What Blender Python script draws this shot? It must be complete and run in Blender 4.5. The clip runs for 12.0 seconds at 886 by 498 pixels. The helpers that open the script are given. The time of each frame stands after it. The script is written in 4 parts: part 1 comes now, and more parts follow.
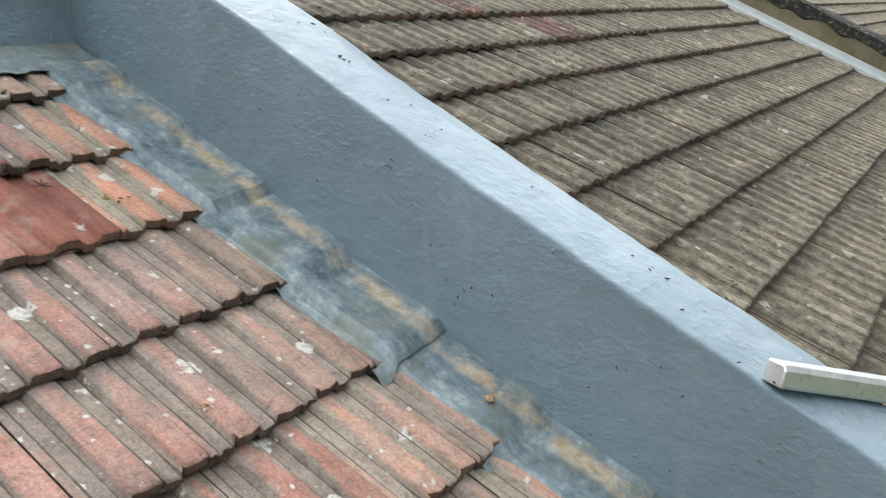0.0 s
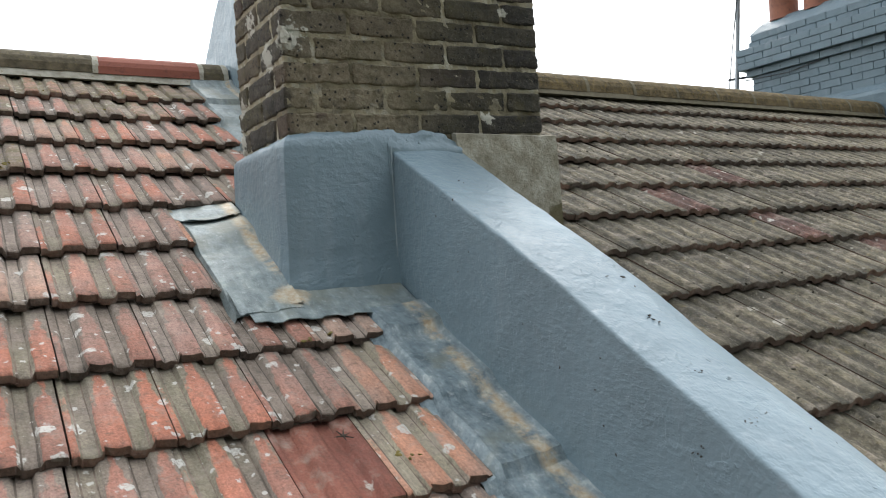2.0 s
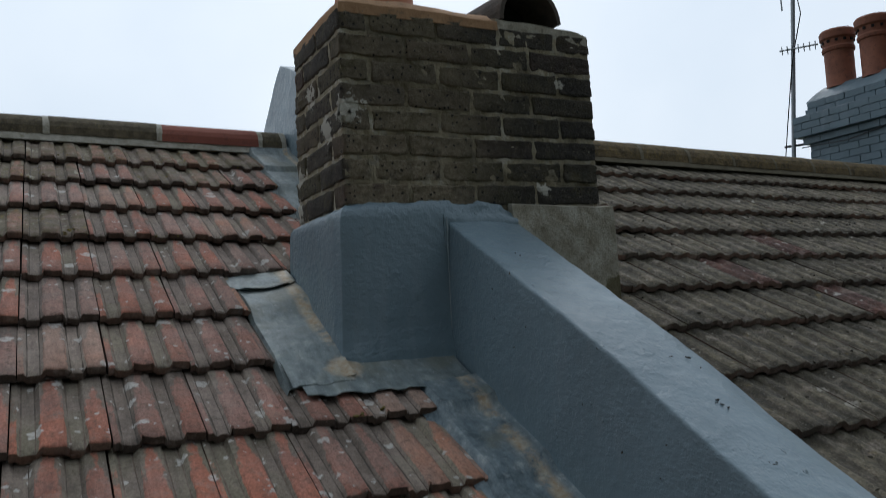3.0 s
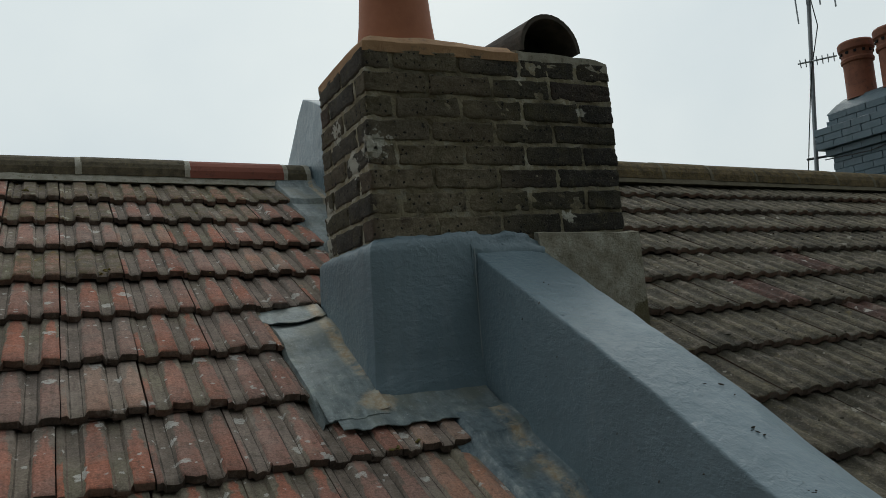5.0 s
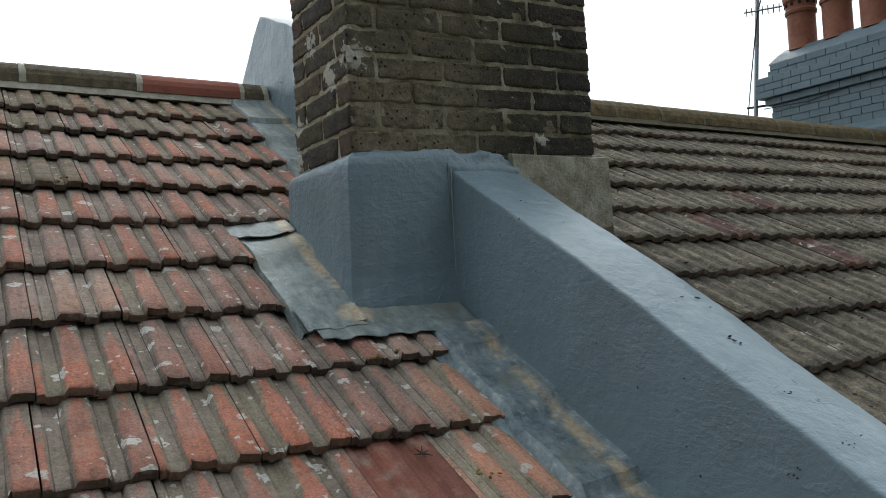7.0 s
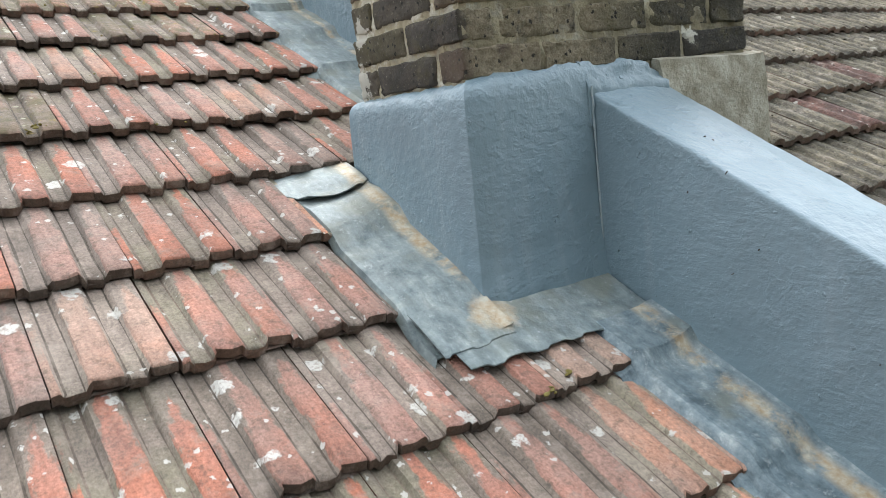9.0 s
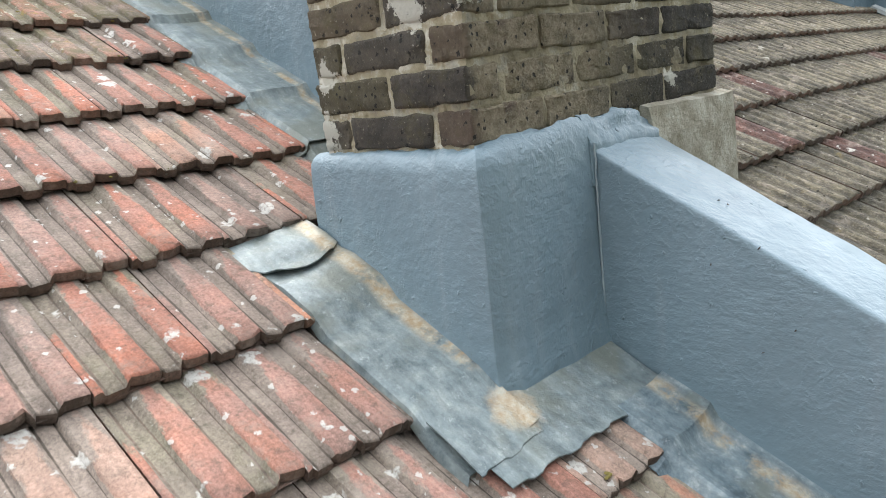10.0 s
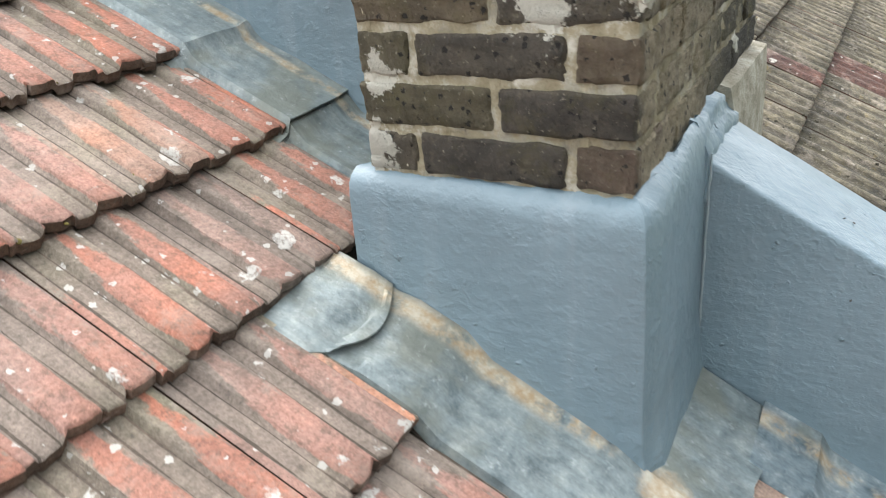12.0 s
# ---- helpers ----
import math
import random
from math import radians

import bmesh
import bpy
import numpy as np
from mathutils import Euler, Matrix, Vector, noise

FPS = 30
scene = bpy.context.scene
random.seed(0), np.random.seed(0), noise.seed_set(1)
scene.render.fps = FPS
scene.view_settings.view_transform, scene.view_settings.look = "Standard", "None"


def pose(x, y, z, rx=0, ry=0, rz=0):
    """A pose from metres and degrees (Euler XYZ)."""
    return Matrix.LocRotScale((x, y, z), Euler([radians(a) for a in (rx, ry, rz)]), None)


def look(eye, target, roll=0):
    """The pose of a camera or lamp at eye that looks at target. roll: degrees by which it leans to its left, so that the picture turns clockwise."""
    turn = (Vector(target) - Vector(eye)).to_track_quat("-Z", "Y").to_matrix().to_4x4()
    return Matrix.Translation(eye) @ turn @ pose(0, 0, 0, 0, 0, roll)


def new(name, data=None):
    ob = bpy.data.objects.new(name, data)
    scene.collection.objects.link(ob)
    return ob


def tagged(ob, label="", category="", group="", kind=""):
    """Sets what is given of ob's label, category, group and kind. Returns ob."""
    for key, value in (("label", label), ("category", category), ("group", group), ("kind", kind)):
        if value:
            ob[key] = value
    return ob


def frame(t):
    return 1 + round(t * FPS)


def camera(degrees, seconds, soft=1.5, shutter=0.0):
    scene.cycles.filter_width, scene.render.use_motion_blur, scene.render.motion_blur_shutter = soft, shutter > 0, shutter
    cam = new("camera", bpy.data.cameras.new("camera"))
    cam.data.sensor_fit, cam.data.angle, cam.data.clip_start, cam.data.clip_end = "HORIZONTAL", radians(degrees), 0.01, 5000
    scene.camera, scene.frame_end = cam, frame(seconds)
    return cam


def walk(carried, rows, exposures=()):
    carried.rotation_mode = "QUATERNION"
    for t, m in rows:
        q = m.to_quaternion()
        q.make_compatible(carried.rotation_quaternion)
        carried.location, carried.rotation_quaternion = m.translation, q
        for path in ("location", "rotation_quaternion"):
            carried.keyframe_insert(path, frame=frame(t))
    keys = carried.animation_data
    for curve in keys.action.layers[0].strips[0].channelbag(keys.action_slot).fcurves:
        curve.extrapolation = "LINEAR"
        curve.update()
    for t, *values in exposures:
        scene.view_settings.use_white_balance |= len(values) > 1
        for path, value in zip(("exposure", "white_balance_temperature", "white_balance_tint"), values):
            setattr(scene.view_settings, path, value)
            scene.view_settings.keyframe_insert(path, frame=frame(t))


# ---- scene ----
cam = camera(58.9, 12.0, soft=0.55, shutter=0.28)
PATH = [
    (0, (-1.044, -2.376, -0.077), (0.519, -1.236, -0.583), -4.4),
    (0.5, (-0.999, -2.396, -0.043), (0.441, -1.062, -0.425), -4.6),
    (1, (-0.862, -2.353, 0.006), (0.397, -0.816, -0.225), -4.8),
    (1.5, (-0.869, -2.33, 0.035), (0.255, -0.678, -0.047), -4.7),
    (2, (-0.872, -2.301, 0.073), (0.173, -0.596, 0.1), -3.7),
    (2.5, (-0.878, -2.281, 0.093), (0.092, -0.534, 0.183), -2.8),
    (3, (-0.875, -2.262, 0.109), (0.068, -0.509, 0.299), -2.7),
    (3.2, (-0.877, -2.265, 0.135), (0.068, -0.52, 0.381), -3.2),
    (5, (-0.91, -2.283, 0.143), (-0.014, -0.511, 0.387), -4.2),
    (5.5, (-0.911, -2.279, 0.144), (-0.006, -0.512, 0.382), -4.1),
    (6, (-0.908, -2.275, 0.141), (0.009, -0.512, 0.361), -3.9),
    (6.5, (-0.934, -2.27, 0.116), (0.004, -0.511, 0.279), -4.0),
    (7, (-1.031, -2.206, 0.066), (0.011, -0.502, 0.156), -2.9),
    (7.2, (-1.033, -2.128, 0.064), (0.02, -0.431, 0.161), -3.3),
    (7.5, (-1.024, -2.027, 0.032), (-0.01, -0.306, 0.128), -3.0),
    (7.7, (-0.994, -1.907, 0.059), (-0.062, -0.14, 0.159), -4.0),
    (9.3, (-1.032, -1.271, 0.46), (0.124, 0.321, 0.101), -6.8),
    (9.5, (-1.022, -1.191, 0.501), (0.187, 0.361, 0.142), -6.9),
    (10, (-1.099, -1.008, 0.605), (0.272, 0.393, 0.205), -6.2),
    (10.5, (-1.05, -0.801, 0.671), (0.387, 0.499, 0.178), -5.5),
    (11, (-1.06, -0.604, 0.749), (0.449, 0.557, 0.134), -4.8),
    (11.5, (-1.119, -0.463, 0.834), (0.446, 0.531, 0.083), -4.0),
    (12, (-1.06, -0.285, 0.923), (0.507, 0.635, 0.088), -4.6),
]
EXPOSURES = [(0, 1.65, 6500, 10), (1.5, 1.67, 6500, 10), (2.0, 1.3, 6500, 10), (2.2, 0.98, 6500, 10), (2.5, 0.66, 6450, 10), (3.0, -0.28, 6000, 9), (3.4, -0.44, 6250, 7), (5.0, -0.48, 6500, 4), (6.4, -0.55, 6450, 4), (6.8, 0.05, 6400, 6), (7.0, 0.44, 6350, 7), (7.2, 0.6, 6350, 8), (7.7, 1.0, 6250, 10), (9.3, 1.85, 6400, 10), (10.0, 1.88, 6450, 11), (10.5, 1.86, 6500, 11), (11.0, 1.98, 6500, 11), (11.5, 1.97, 6600, 11), (12.0, 2.04, 6600, 11)]
walk(cam, [(t, look(eye, target, roll)) for t, eye, target, roll in PATH], EXPOSURES)

SUN_EL, SUN_AZ = 52.0, 35.0

# ---- world and sun: an overcast day, the brighter part of the sky behind the ridge ----
world = bpy.data.worlds.new("overcast_sky")
scene.world = world
world.use_nodes = True
wn, wl = world.node_tree.nodes, world.node_tree.links
wn.clear()
w_out = wn.new("ShaderNodeOutputWorld")
w_bg = wn.new("ShaderNodeBackground")
w_sky = wn.new("ShaderNodeTexSky")
w_sky.sky_type = "NISHITA"
w_sky.sun_disc = False
w_sky.sun_elevation = radians(SUN_EL)
w_sky.sun_rotation = radians(SUN_AZ)
w_sky.air_density, w_sky.dust_density = 1.0, 6.0
w_noise = wn.new("ShaderNodeTexNoise")
w_noise.inputs["Scale"].default_value = 2.2
w_noise.inputs["Detail"].default_value = 5.0
w_coord = wn.new("ShaderNodeTexCoord")
w_ramp = wn.new("ShaderNodeValToRGB")
w_ramp.color_ramp.elements[0].position, w_ramp.color_ramp.elements[0].color = 0.3, (7.6, 8.3, 8.9, 1)
w_ramp.color_ramp.elements[1].position, w_ramp.color_ramp.elements[1].color = 0.7, (9.4, 9.8, 10.0, 1)
# the cloud is brightest round the hidden sun and falls off smoothly away from it
w_dot = wn.new("ShaderNodeVectorMath")
w_dot.operation = "DOT_PRODUCT"
w_dot.inputs[1].default_value = (0.24, 0.74, 0.63)
w_map = wn.new("ShaderNodeMapRange")
w_map.interpolation_type = "SMOOTHSTEP"
for sock, v in zip(w_map.inputs[1:5], (-0.65, 1.0, 0.095, 1.0)):
    sock.default_value = v
w_glow = wn.new("ShaderNodeMixRGB")
w_glow.blend_type = "MULTIPLY"
w_glow.inputs[0].default_value = 1.0
wl.new(w_coord.outputs["Generated"], w_dot.inputs[0])
wl.new(w_dot.outputs["Value"], w_map.inputs[0])
w_mix = wn.new("ShaderNodeMixRGB")
w_mix.inputs[0].default_value = 0.93
wl.new(w_coord.outputs["Generated"], w_noise.inputs["Vector"])
wl.new(w_noise.outputs["Fac"], w_ramp.inputs[0])
wl.new(w_sky.outputs[0], w_mix.inputs[1])
wl.new(w_ramp.outputs[0], w_glow.inputs[1])
wl.new(w_map.outputs[0], w_glow.inputs[2])
wl.new(w_glow.outputs[0], w_mix.inputs[2])
wl.new(w_mix.outputs[0], w_bg.inputs["Color"])
w_bg.inputs["Strength"].default_value = 0.122
wl.new(w_bg.outputs[0], w_out.inputs["Surface"])

sun_data = bpy.data.lights.new("sun", "SUN")
sun_data.energy, sun_data.angle, sun_data.color = 0.45, radians(30), (1.0, 0.97, 0.93)
sun = new("sun", sun_data)
az, el = radians(SUN_AZ), radians(SUN_EL)
sun.matrix_basis = look((20 * math.sin(az) * math.cos(el), 20 * math.cos(az) * math.cos(el), 20 * math.sin(el)), (0, 0, 0))


# ---- materials ----
class Mat:
    """A small node builder round a Principled shader."""

    def __init__(self, name, rough=0.8, metal=0.0):
        self.m = bpy.data.materials.new(name)
        self.m.use_nodes = True
        self.n, self.l = self.m.node_tree.nodes, self.m.node_tree.links
        self.b = self.n["Principled BSDF"]
        self.b.inputs["Roughness"].default_value = rough
        self.b.inputs["Metallic"].default_value = metal
        self.co = self.n.new("ShaderNodeNewGeometry").outputs["Position"]
        self.rnd = None

    def random(self):
        if self.rnd is None:
            self.rnd = self.n.new("ShaderNodeObjectInfo").outputs["Random"]
        return self.rnd

    def noise(self, scale, detail=4.0, rough=0.55, stretch=None, shift=None):
        t = self.n.new("ShaderNodeTexNoise")
        t.inputs["Scale"].default_value, t.inputs["Detail"].default_value, t.inputs["Roughness"].default_value = scale, detail, rough
        src = self.co
        if stretch:
            mp = self.n.new("ShaderNodeMapping")
            mp.inputs["Scale"].default_value = stretch
            self.l.new(src, mp.inputs["Vector"])
            src = mp.outputs[0]
        if shift is not None:
            ad = self.n.new("ShaderNodeVectorMath")
            ad.operation = "ADD"
            sc = self.n.new("ShaderNodeMath")
            sc.operation = "MULTIPLY"
            sc.inputs[1].default_value = 37.0
            self.l.new(shift, sc.inputs[0])
            self.l.new(src, ad.inputs[0])
            self.l.new(sc.outputs[0], ad.inputs[1])
            src = ad.outputs[0]
        self.l.new(src, t.inputs["Vector"])
        return t.outputs["Fac"]

    def spots(self, scale, keep, small, large):
        """Round blots with ragged rims, one in some of the cells of a Voronoi pattern."""
        nz = self.n.new("ShaderNodeTexNoise")
        nz.inputs["Scale"].default_value, nz.inputs["Detail"].default_value = scale * 3.2, 4.0
        self.l.new(self.co, nz.inputs["Vector"])
        off = self.n.new("ShaderNodeVectorMath")
        off.operation = "MULTIPLY_ADD"
        off.inputs[1].default_value = (0.75 / scale,) * 3
        self.l.new(nz.outputs["Color"], off.inputs[0])
        self.l.new(self.co, off.inputs[2])
        t = self.n.new("ShaderNodeTexVoronoi")
        t.inputs["Scale"].default_value = scale
        self.l.new(off.outputs[0], t.inputs["Vector"])
        sep = self.n.new("ShaderNodeSeparateColor")
        self.l.new(t.outputs["Color"], sep.inputs[0])
        size = self.math("ADD", self.math("MULTIPLY", sep.outputs[1], large - small), small)
        inside = self.ramp(self.math("SUBTRACT", size, t.outputs["Distance"]), (0.0, 0.0), (0.07, 1.0))
        return self.math("MULTIPLY", inside, self.math("GREATER_THAN", sep.outputs[0], 1.0 - keep))

    def ramp(self, fac, *stops):
        r = self.n.new("ShaderNodeValToRGB")
        e = r.color_ramp.elements
        while len(e) < len(stops):
            e.new(0.5)
        for k, (p, c) in zip(e, stops):
            k.position = p
            k.color = (*c, 1) if isinstance(c, tuple) else (c, c, c, 1)
        self.l.new(fac, r.inputs[0])
        return r.outputs[0]

    def mix(self, fac, a, b, mode="MIX"):
        x = self.n.new("ShaderNodeMixRGB")
        x.blend_type = mode
        for sock, v in zip(x.inputs, (fac, a, b)):
            if isinstance(v, (int, float)):
                sock.default_value = v if sock.type == "VALUE" else (v, v, v, 1)
            elif isinstance(v, tuple):
                sock.default_value = (*v, 1)
            else:
                self.l.new(v, sock)
        return x.outputs[0]

    def math(self, op, a, b=0.0):
        x = self.n.new("ShaderNodeMath")
        x.operation = op
        for sock, v in zip(x.inputs, (a, b)):
            if isinstance(v, (int, float)):
                sock.default_value = v
            else:
                self.l.new(v, sock)
        return x.outputs[0]

    def axis(self, which):
        s = self.n.new("ShaderNodeSeparateXYZ")
        self.l.new(self.co, s.inputs[0])
        return s.outputs["XYZ".index(which)]

    def colour(self, c):
        if isinstance(c, tuple):
            self.b.inputs["Base Color"].default_value = (*c, 1)
        else:
            self.l.new(c, self.b.inputs["Base Color"])
        return self

    def rough(self, r):
        self.l.new(r, self.b.inputs["Roughness"])
        return self

    def bump(self, *layers):
        last = None
        for fac, dist in layers:
            p = self.n.new("ShaderNodeBump")
            p.inputs["Strength"].default_value = 1.0
            p.inputs["Distance"].default_value = dist
            self.l.new(fac, p.inputs["Height"])
            if last:
                self.l.new(last, p.inputs["Normal"])
            last = p.outputs[0]
        self.l.new(last, self.b.inputs["Normal"])
        return self


def tile_material(name, low, mid, high, lichen, keep, coarse=0.0, speck=(0.64, 1.36), grime=0.7, vary=0.5, pan=None, moss=0.0):
    """Weathered concrete tile: three tones from tile to tile and over each tile, grit, dirt, pale bloom and lichen
    blots.
    pan: three tones for the channels: grey where the red face has worn away, darker brown on the brown tiles, with a
    ragged border to the rolls."""
    a = Mat(name, 0.88)
    patch = a.noise(6, 4, 0.6, shift=a.random())
    fac = a.math("ADD", patch, a.math("MULTIPLY", a.math("SUBTRACT", a.random(), 0.5), vary))
    fine = a.noise(150, 4, 0.8)
    col = a.ramp(fac, (0.28, low), (0.5, mid), (0.70, high))
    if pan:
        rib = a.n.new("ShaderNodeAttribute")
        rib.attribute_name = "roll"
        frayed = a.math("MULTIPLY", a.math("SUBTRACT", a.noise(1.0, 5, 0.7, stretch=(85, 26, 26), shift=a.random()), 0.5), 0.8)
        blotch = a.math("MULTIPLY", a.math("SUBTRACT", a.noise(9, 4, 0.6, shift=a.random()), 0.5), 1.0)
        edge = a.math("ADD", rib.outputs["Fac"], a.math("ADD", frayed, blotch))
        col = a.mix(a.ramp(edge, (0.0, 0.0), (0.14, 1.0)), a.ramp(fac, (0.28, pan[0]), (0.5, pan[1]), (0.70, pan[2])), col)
    col = a.mix(1.0, col, a.ramp(a.noise(3.1, 2, 0.5, shift=a.random()), (0.3, 0.82), (0.7, 1.16)), "MULTIPLY")
    col = a.mix(1.0, col, a.ramp(fine, (0.3, speck[0]), (0.7, speck[1])), "MULTIPLY")
    streak = a.noise(1.0, 4, 0.6, stretch=(70, 9, 9))
    col = a.mix(1.0, col, a.ramp(streak, (0.3, 0.80), (0.7, 1.16)), "MULTIPLY")
    dirt = a.ramp(a.noise(42, 7, 0.8), (0.51, 0.0), (0.66, grime))
    col = a.mix(dirt, col, (0.085, 0.072, 0.055))
    pale = a.ramp(a.noise(12, 6, 0.7, shift=a.random()), (0.52, 0.0), (0.70, 0.6))
    col = a.mix(pale, col, (0.36, 0.30, 0.255))
    if moss:
        col = a.mix(a.ramp(a.noise(15, 7, 0.75), (0.44, 0.0), (0.60, moss)), col, (0.115, 0.098, 0.042))
        col = a.mix(a.ramp(a.noise(19, 5, 0.7, shift=a.random()), (0.60, 0.0), (0.68, moss * 0.8)), col, (0.30, 0.21, 0.035))
    layers = [(a.noise(45, 4, 0.6), 0.004), (fine, 0.0026)]
    if coarse:
        grit = a.noise(75, 4, 0.8)
        col = a.mix(1.0, col, a.ramp(a.noise(26, 6, 0.85), (0.34, 0.45), (0.5, 0.95), (0.66, 1.65)), "MULTIPLY")
        col = a.mix(a.ramp(grit, (0.56, 0.0), (0.66, coarse)), col, (0.028, 0.024, 0.017))
        col = a.mix(a.ramp(a.noise(95, 3, 0.75), (0.60, 0.0), (0.68, coarse * 0.8)), col, (0.30, 0.265, 0.205))
        layers.append((grit, 0.005))
    spot = a.math("MULTIPLY", a.spots(17, keep, 0.12, 0.44), a.ramp(a.noise(120, 3, 0.7), (0.36, 0.35), (0.52, 0.92)))
    col = a.mix(spot, col, lichen)
    small = a.spots(48, keep * 0.7, 0.10, 0.40)
    col = a.mix(a.math("MULTIPLY", small, 0.75), col, lichen)
    layers.append((spot, 0.0012))
    a.colour(col)
    a.rough(a.ramp(patch, (0.3, 0.78), (0.7, 0.96)))
    a.bump(*layers)
    return a.m


WHITE = (0.60, 0.575, 0.53)
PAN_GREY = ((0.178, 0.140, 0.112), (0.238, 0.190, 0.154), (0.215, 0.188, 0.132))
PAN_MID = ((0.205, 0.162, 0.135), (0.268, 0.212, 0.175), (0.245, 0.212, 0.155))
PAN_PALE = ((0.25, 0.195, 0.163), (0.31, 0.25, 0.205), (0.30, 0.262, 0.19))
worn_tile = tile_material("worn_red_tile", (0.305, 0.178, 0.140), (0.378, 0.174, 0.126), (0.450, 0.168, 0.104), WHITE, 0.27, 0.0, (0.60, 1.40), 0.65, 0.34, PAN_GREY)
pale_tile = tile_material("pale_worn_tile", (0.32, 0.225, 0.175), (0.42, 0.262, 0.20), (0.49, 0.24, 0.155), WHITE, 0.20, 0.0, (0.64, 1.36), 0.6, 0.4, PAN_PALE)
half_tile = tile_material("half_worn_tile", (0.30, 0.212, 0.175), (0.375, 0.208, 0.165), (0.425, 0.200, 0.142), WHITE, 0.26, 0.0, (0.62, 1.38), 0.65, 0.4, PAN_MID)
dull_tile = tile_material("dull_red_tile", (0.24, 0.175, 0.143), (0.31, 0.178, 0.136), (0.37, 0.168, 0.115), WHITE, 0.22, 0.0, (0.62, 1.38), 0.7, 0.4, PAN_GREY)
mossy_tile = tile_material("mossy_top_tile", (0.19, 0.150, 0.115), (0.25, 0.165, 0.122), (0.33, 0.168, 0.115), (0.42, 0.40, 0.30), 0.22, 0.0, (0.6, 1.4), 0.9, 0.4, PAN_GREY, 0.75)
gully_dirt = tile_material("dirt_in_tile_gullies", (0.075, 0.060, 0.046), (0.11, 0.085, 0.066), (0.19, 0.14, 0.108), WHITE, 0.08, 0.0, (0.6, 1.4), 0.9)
# tile edges in brown, with the shade under the noses put into the colour
nose_shaded = tile_material("shaded_tile_edge", (0.075, 0.053, 0.041), (0.12, 0.076, 0.056), (0.19, 0.108, 0.076), (0.16, 0.14, 0.11), 0.05)
red_plain = tile_material("deep_red_tile", (0.17, 0.07, 0.05), (0.24, 0.085, 0.06), (0.29, 0.11, 0.075), (0.5, 0.45, 0.4), 0.06, 0.0, (0.74, 1.24), 0.35, 0.1)
# the brown tiles' pans take tones about half those of their rolls
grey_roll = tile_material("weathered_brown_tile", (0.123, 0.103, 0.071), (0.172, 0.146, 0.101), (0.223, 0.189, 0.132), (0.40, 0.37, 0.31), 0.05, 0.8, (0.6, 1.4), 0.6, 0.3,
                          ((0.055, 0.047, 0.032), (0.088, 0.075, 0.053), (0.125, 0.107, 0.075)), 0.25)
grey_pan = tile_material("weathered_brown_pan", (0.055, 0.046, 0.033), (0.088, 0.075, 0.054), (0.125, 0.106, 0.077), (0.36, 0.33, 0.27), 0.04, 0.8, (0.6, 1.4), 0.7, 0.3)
brown_red = tile_material("brown_red_tile", (0.075, 0.034, 0.025), (0.100, 0.045, 0.033), (0.132, 0.062, 0.046), (0.56, 0.53, 0.47), 0.12, 0.2, (0.6, 1.4), 0.45, 0.2)


def paint_material(name, base, lumps):
    a = Mat(name, 0.42)
    big = a.noise(2.2, 4, 0.6)
    col = a.mix(1.0, base, a.ramp(big, (0.3, 0.86), (0.7, 1.12)), "MULTIPLY")
    drip = a.noise(1.0, 4, 0.6, stretch=(14, 14, 1.6))
    col = a.mix(a.ramp(drip, (0.55, 0.0), (0.75, 0.22)), col, (0.34, 0.38, 0.41))
    grime = a.noise(55, 5, 0.75)
    col = a.mix(a.ramp(grime, (0.66, 0.0), (0.74, 0.55)), col, (0.09, 0.10, 0.11))
    a.colour(col)
    a.rough(a.ramp(a.noise(12, 4), (0.3, 0.28), (0.7, 0.46)))
    drag = a.noise(1.0, 4, 0.6, stretch=(30, 30, 95))
    lump = a.ramp(a.noise(40, 3, 0.5), (0.69, 0.0), (0.77, 1.0))
    dent = a.ramp(a.noise(24, 4, 0.6), (0.46, 0.0), (0.8, 1.0))
    some = a.ramp(a.noise(5, 3, 0.6), (0.46, 0.0), (0.62, 1.0))
    trowel = a.ramp(a.noise(7, 3, 0.6), (0.455, 0.0), (0.49, 1.0), (0.50, 1.0), (0.515, 0.0))
    worm = a.ramp(a.noise(17, 4, 0.65), (0.44, 0.0), (0.50, 1.0), (0.53, 0.1), (0.60, 0.0))
    a.bump((a.noise(4, 2, 0.5), 0.006), (a.noise(13, 4, 0.6), 0.0065), (a.math('MULTIPLY', trowel, some), lumps * 0.18), (a.math('MULTIPLY', worm, some), lumps * 0.15), (dent, 0.0022), (a.math("MULTIPLY", lump, some), lumps), (a.math("MULTIPLY", drag, a.ramp(a.noise(3.6, 4, 0.6), (0.42, 0.12), (0.60, 1.0))), 0.0026), (a.noise(230, 3), 0.0004))
    return a.m


paint = paint_material("blue_grey_masonry_paint", (0.173, 0.239, 0.277), 0.0045)
paint_far = paint_material("blue_grey_brick_paint", (0.125, 0.18, 0.215), 0.002)


def near(a, centre, reach):
    """1 at a spot of the wall, falling to 0 at its reach."""
    d = a.n.new("ShaderNodeVectorMath")
    d.operation = "DISTANCE"
    d.inputs[1].default_value = centre
    a.l.new(a.co, d.inputs[0])
    return a.ramp(a.math("DIVIDE", d.outputs["Value"], reach), (0.25, 1.0), (1.0, 0.0))


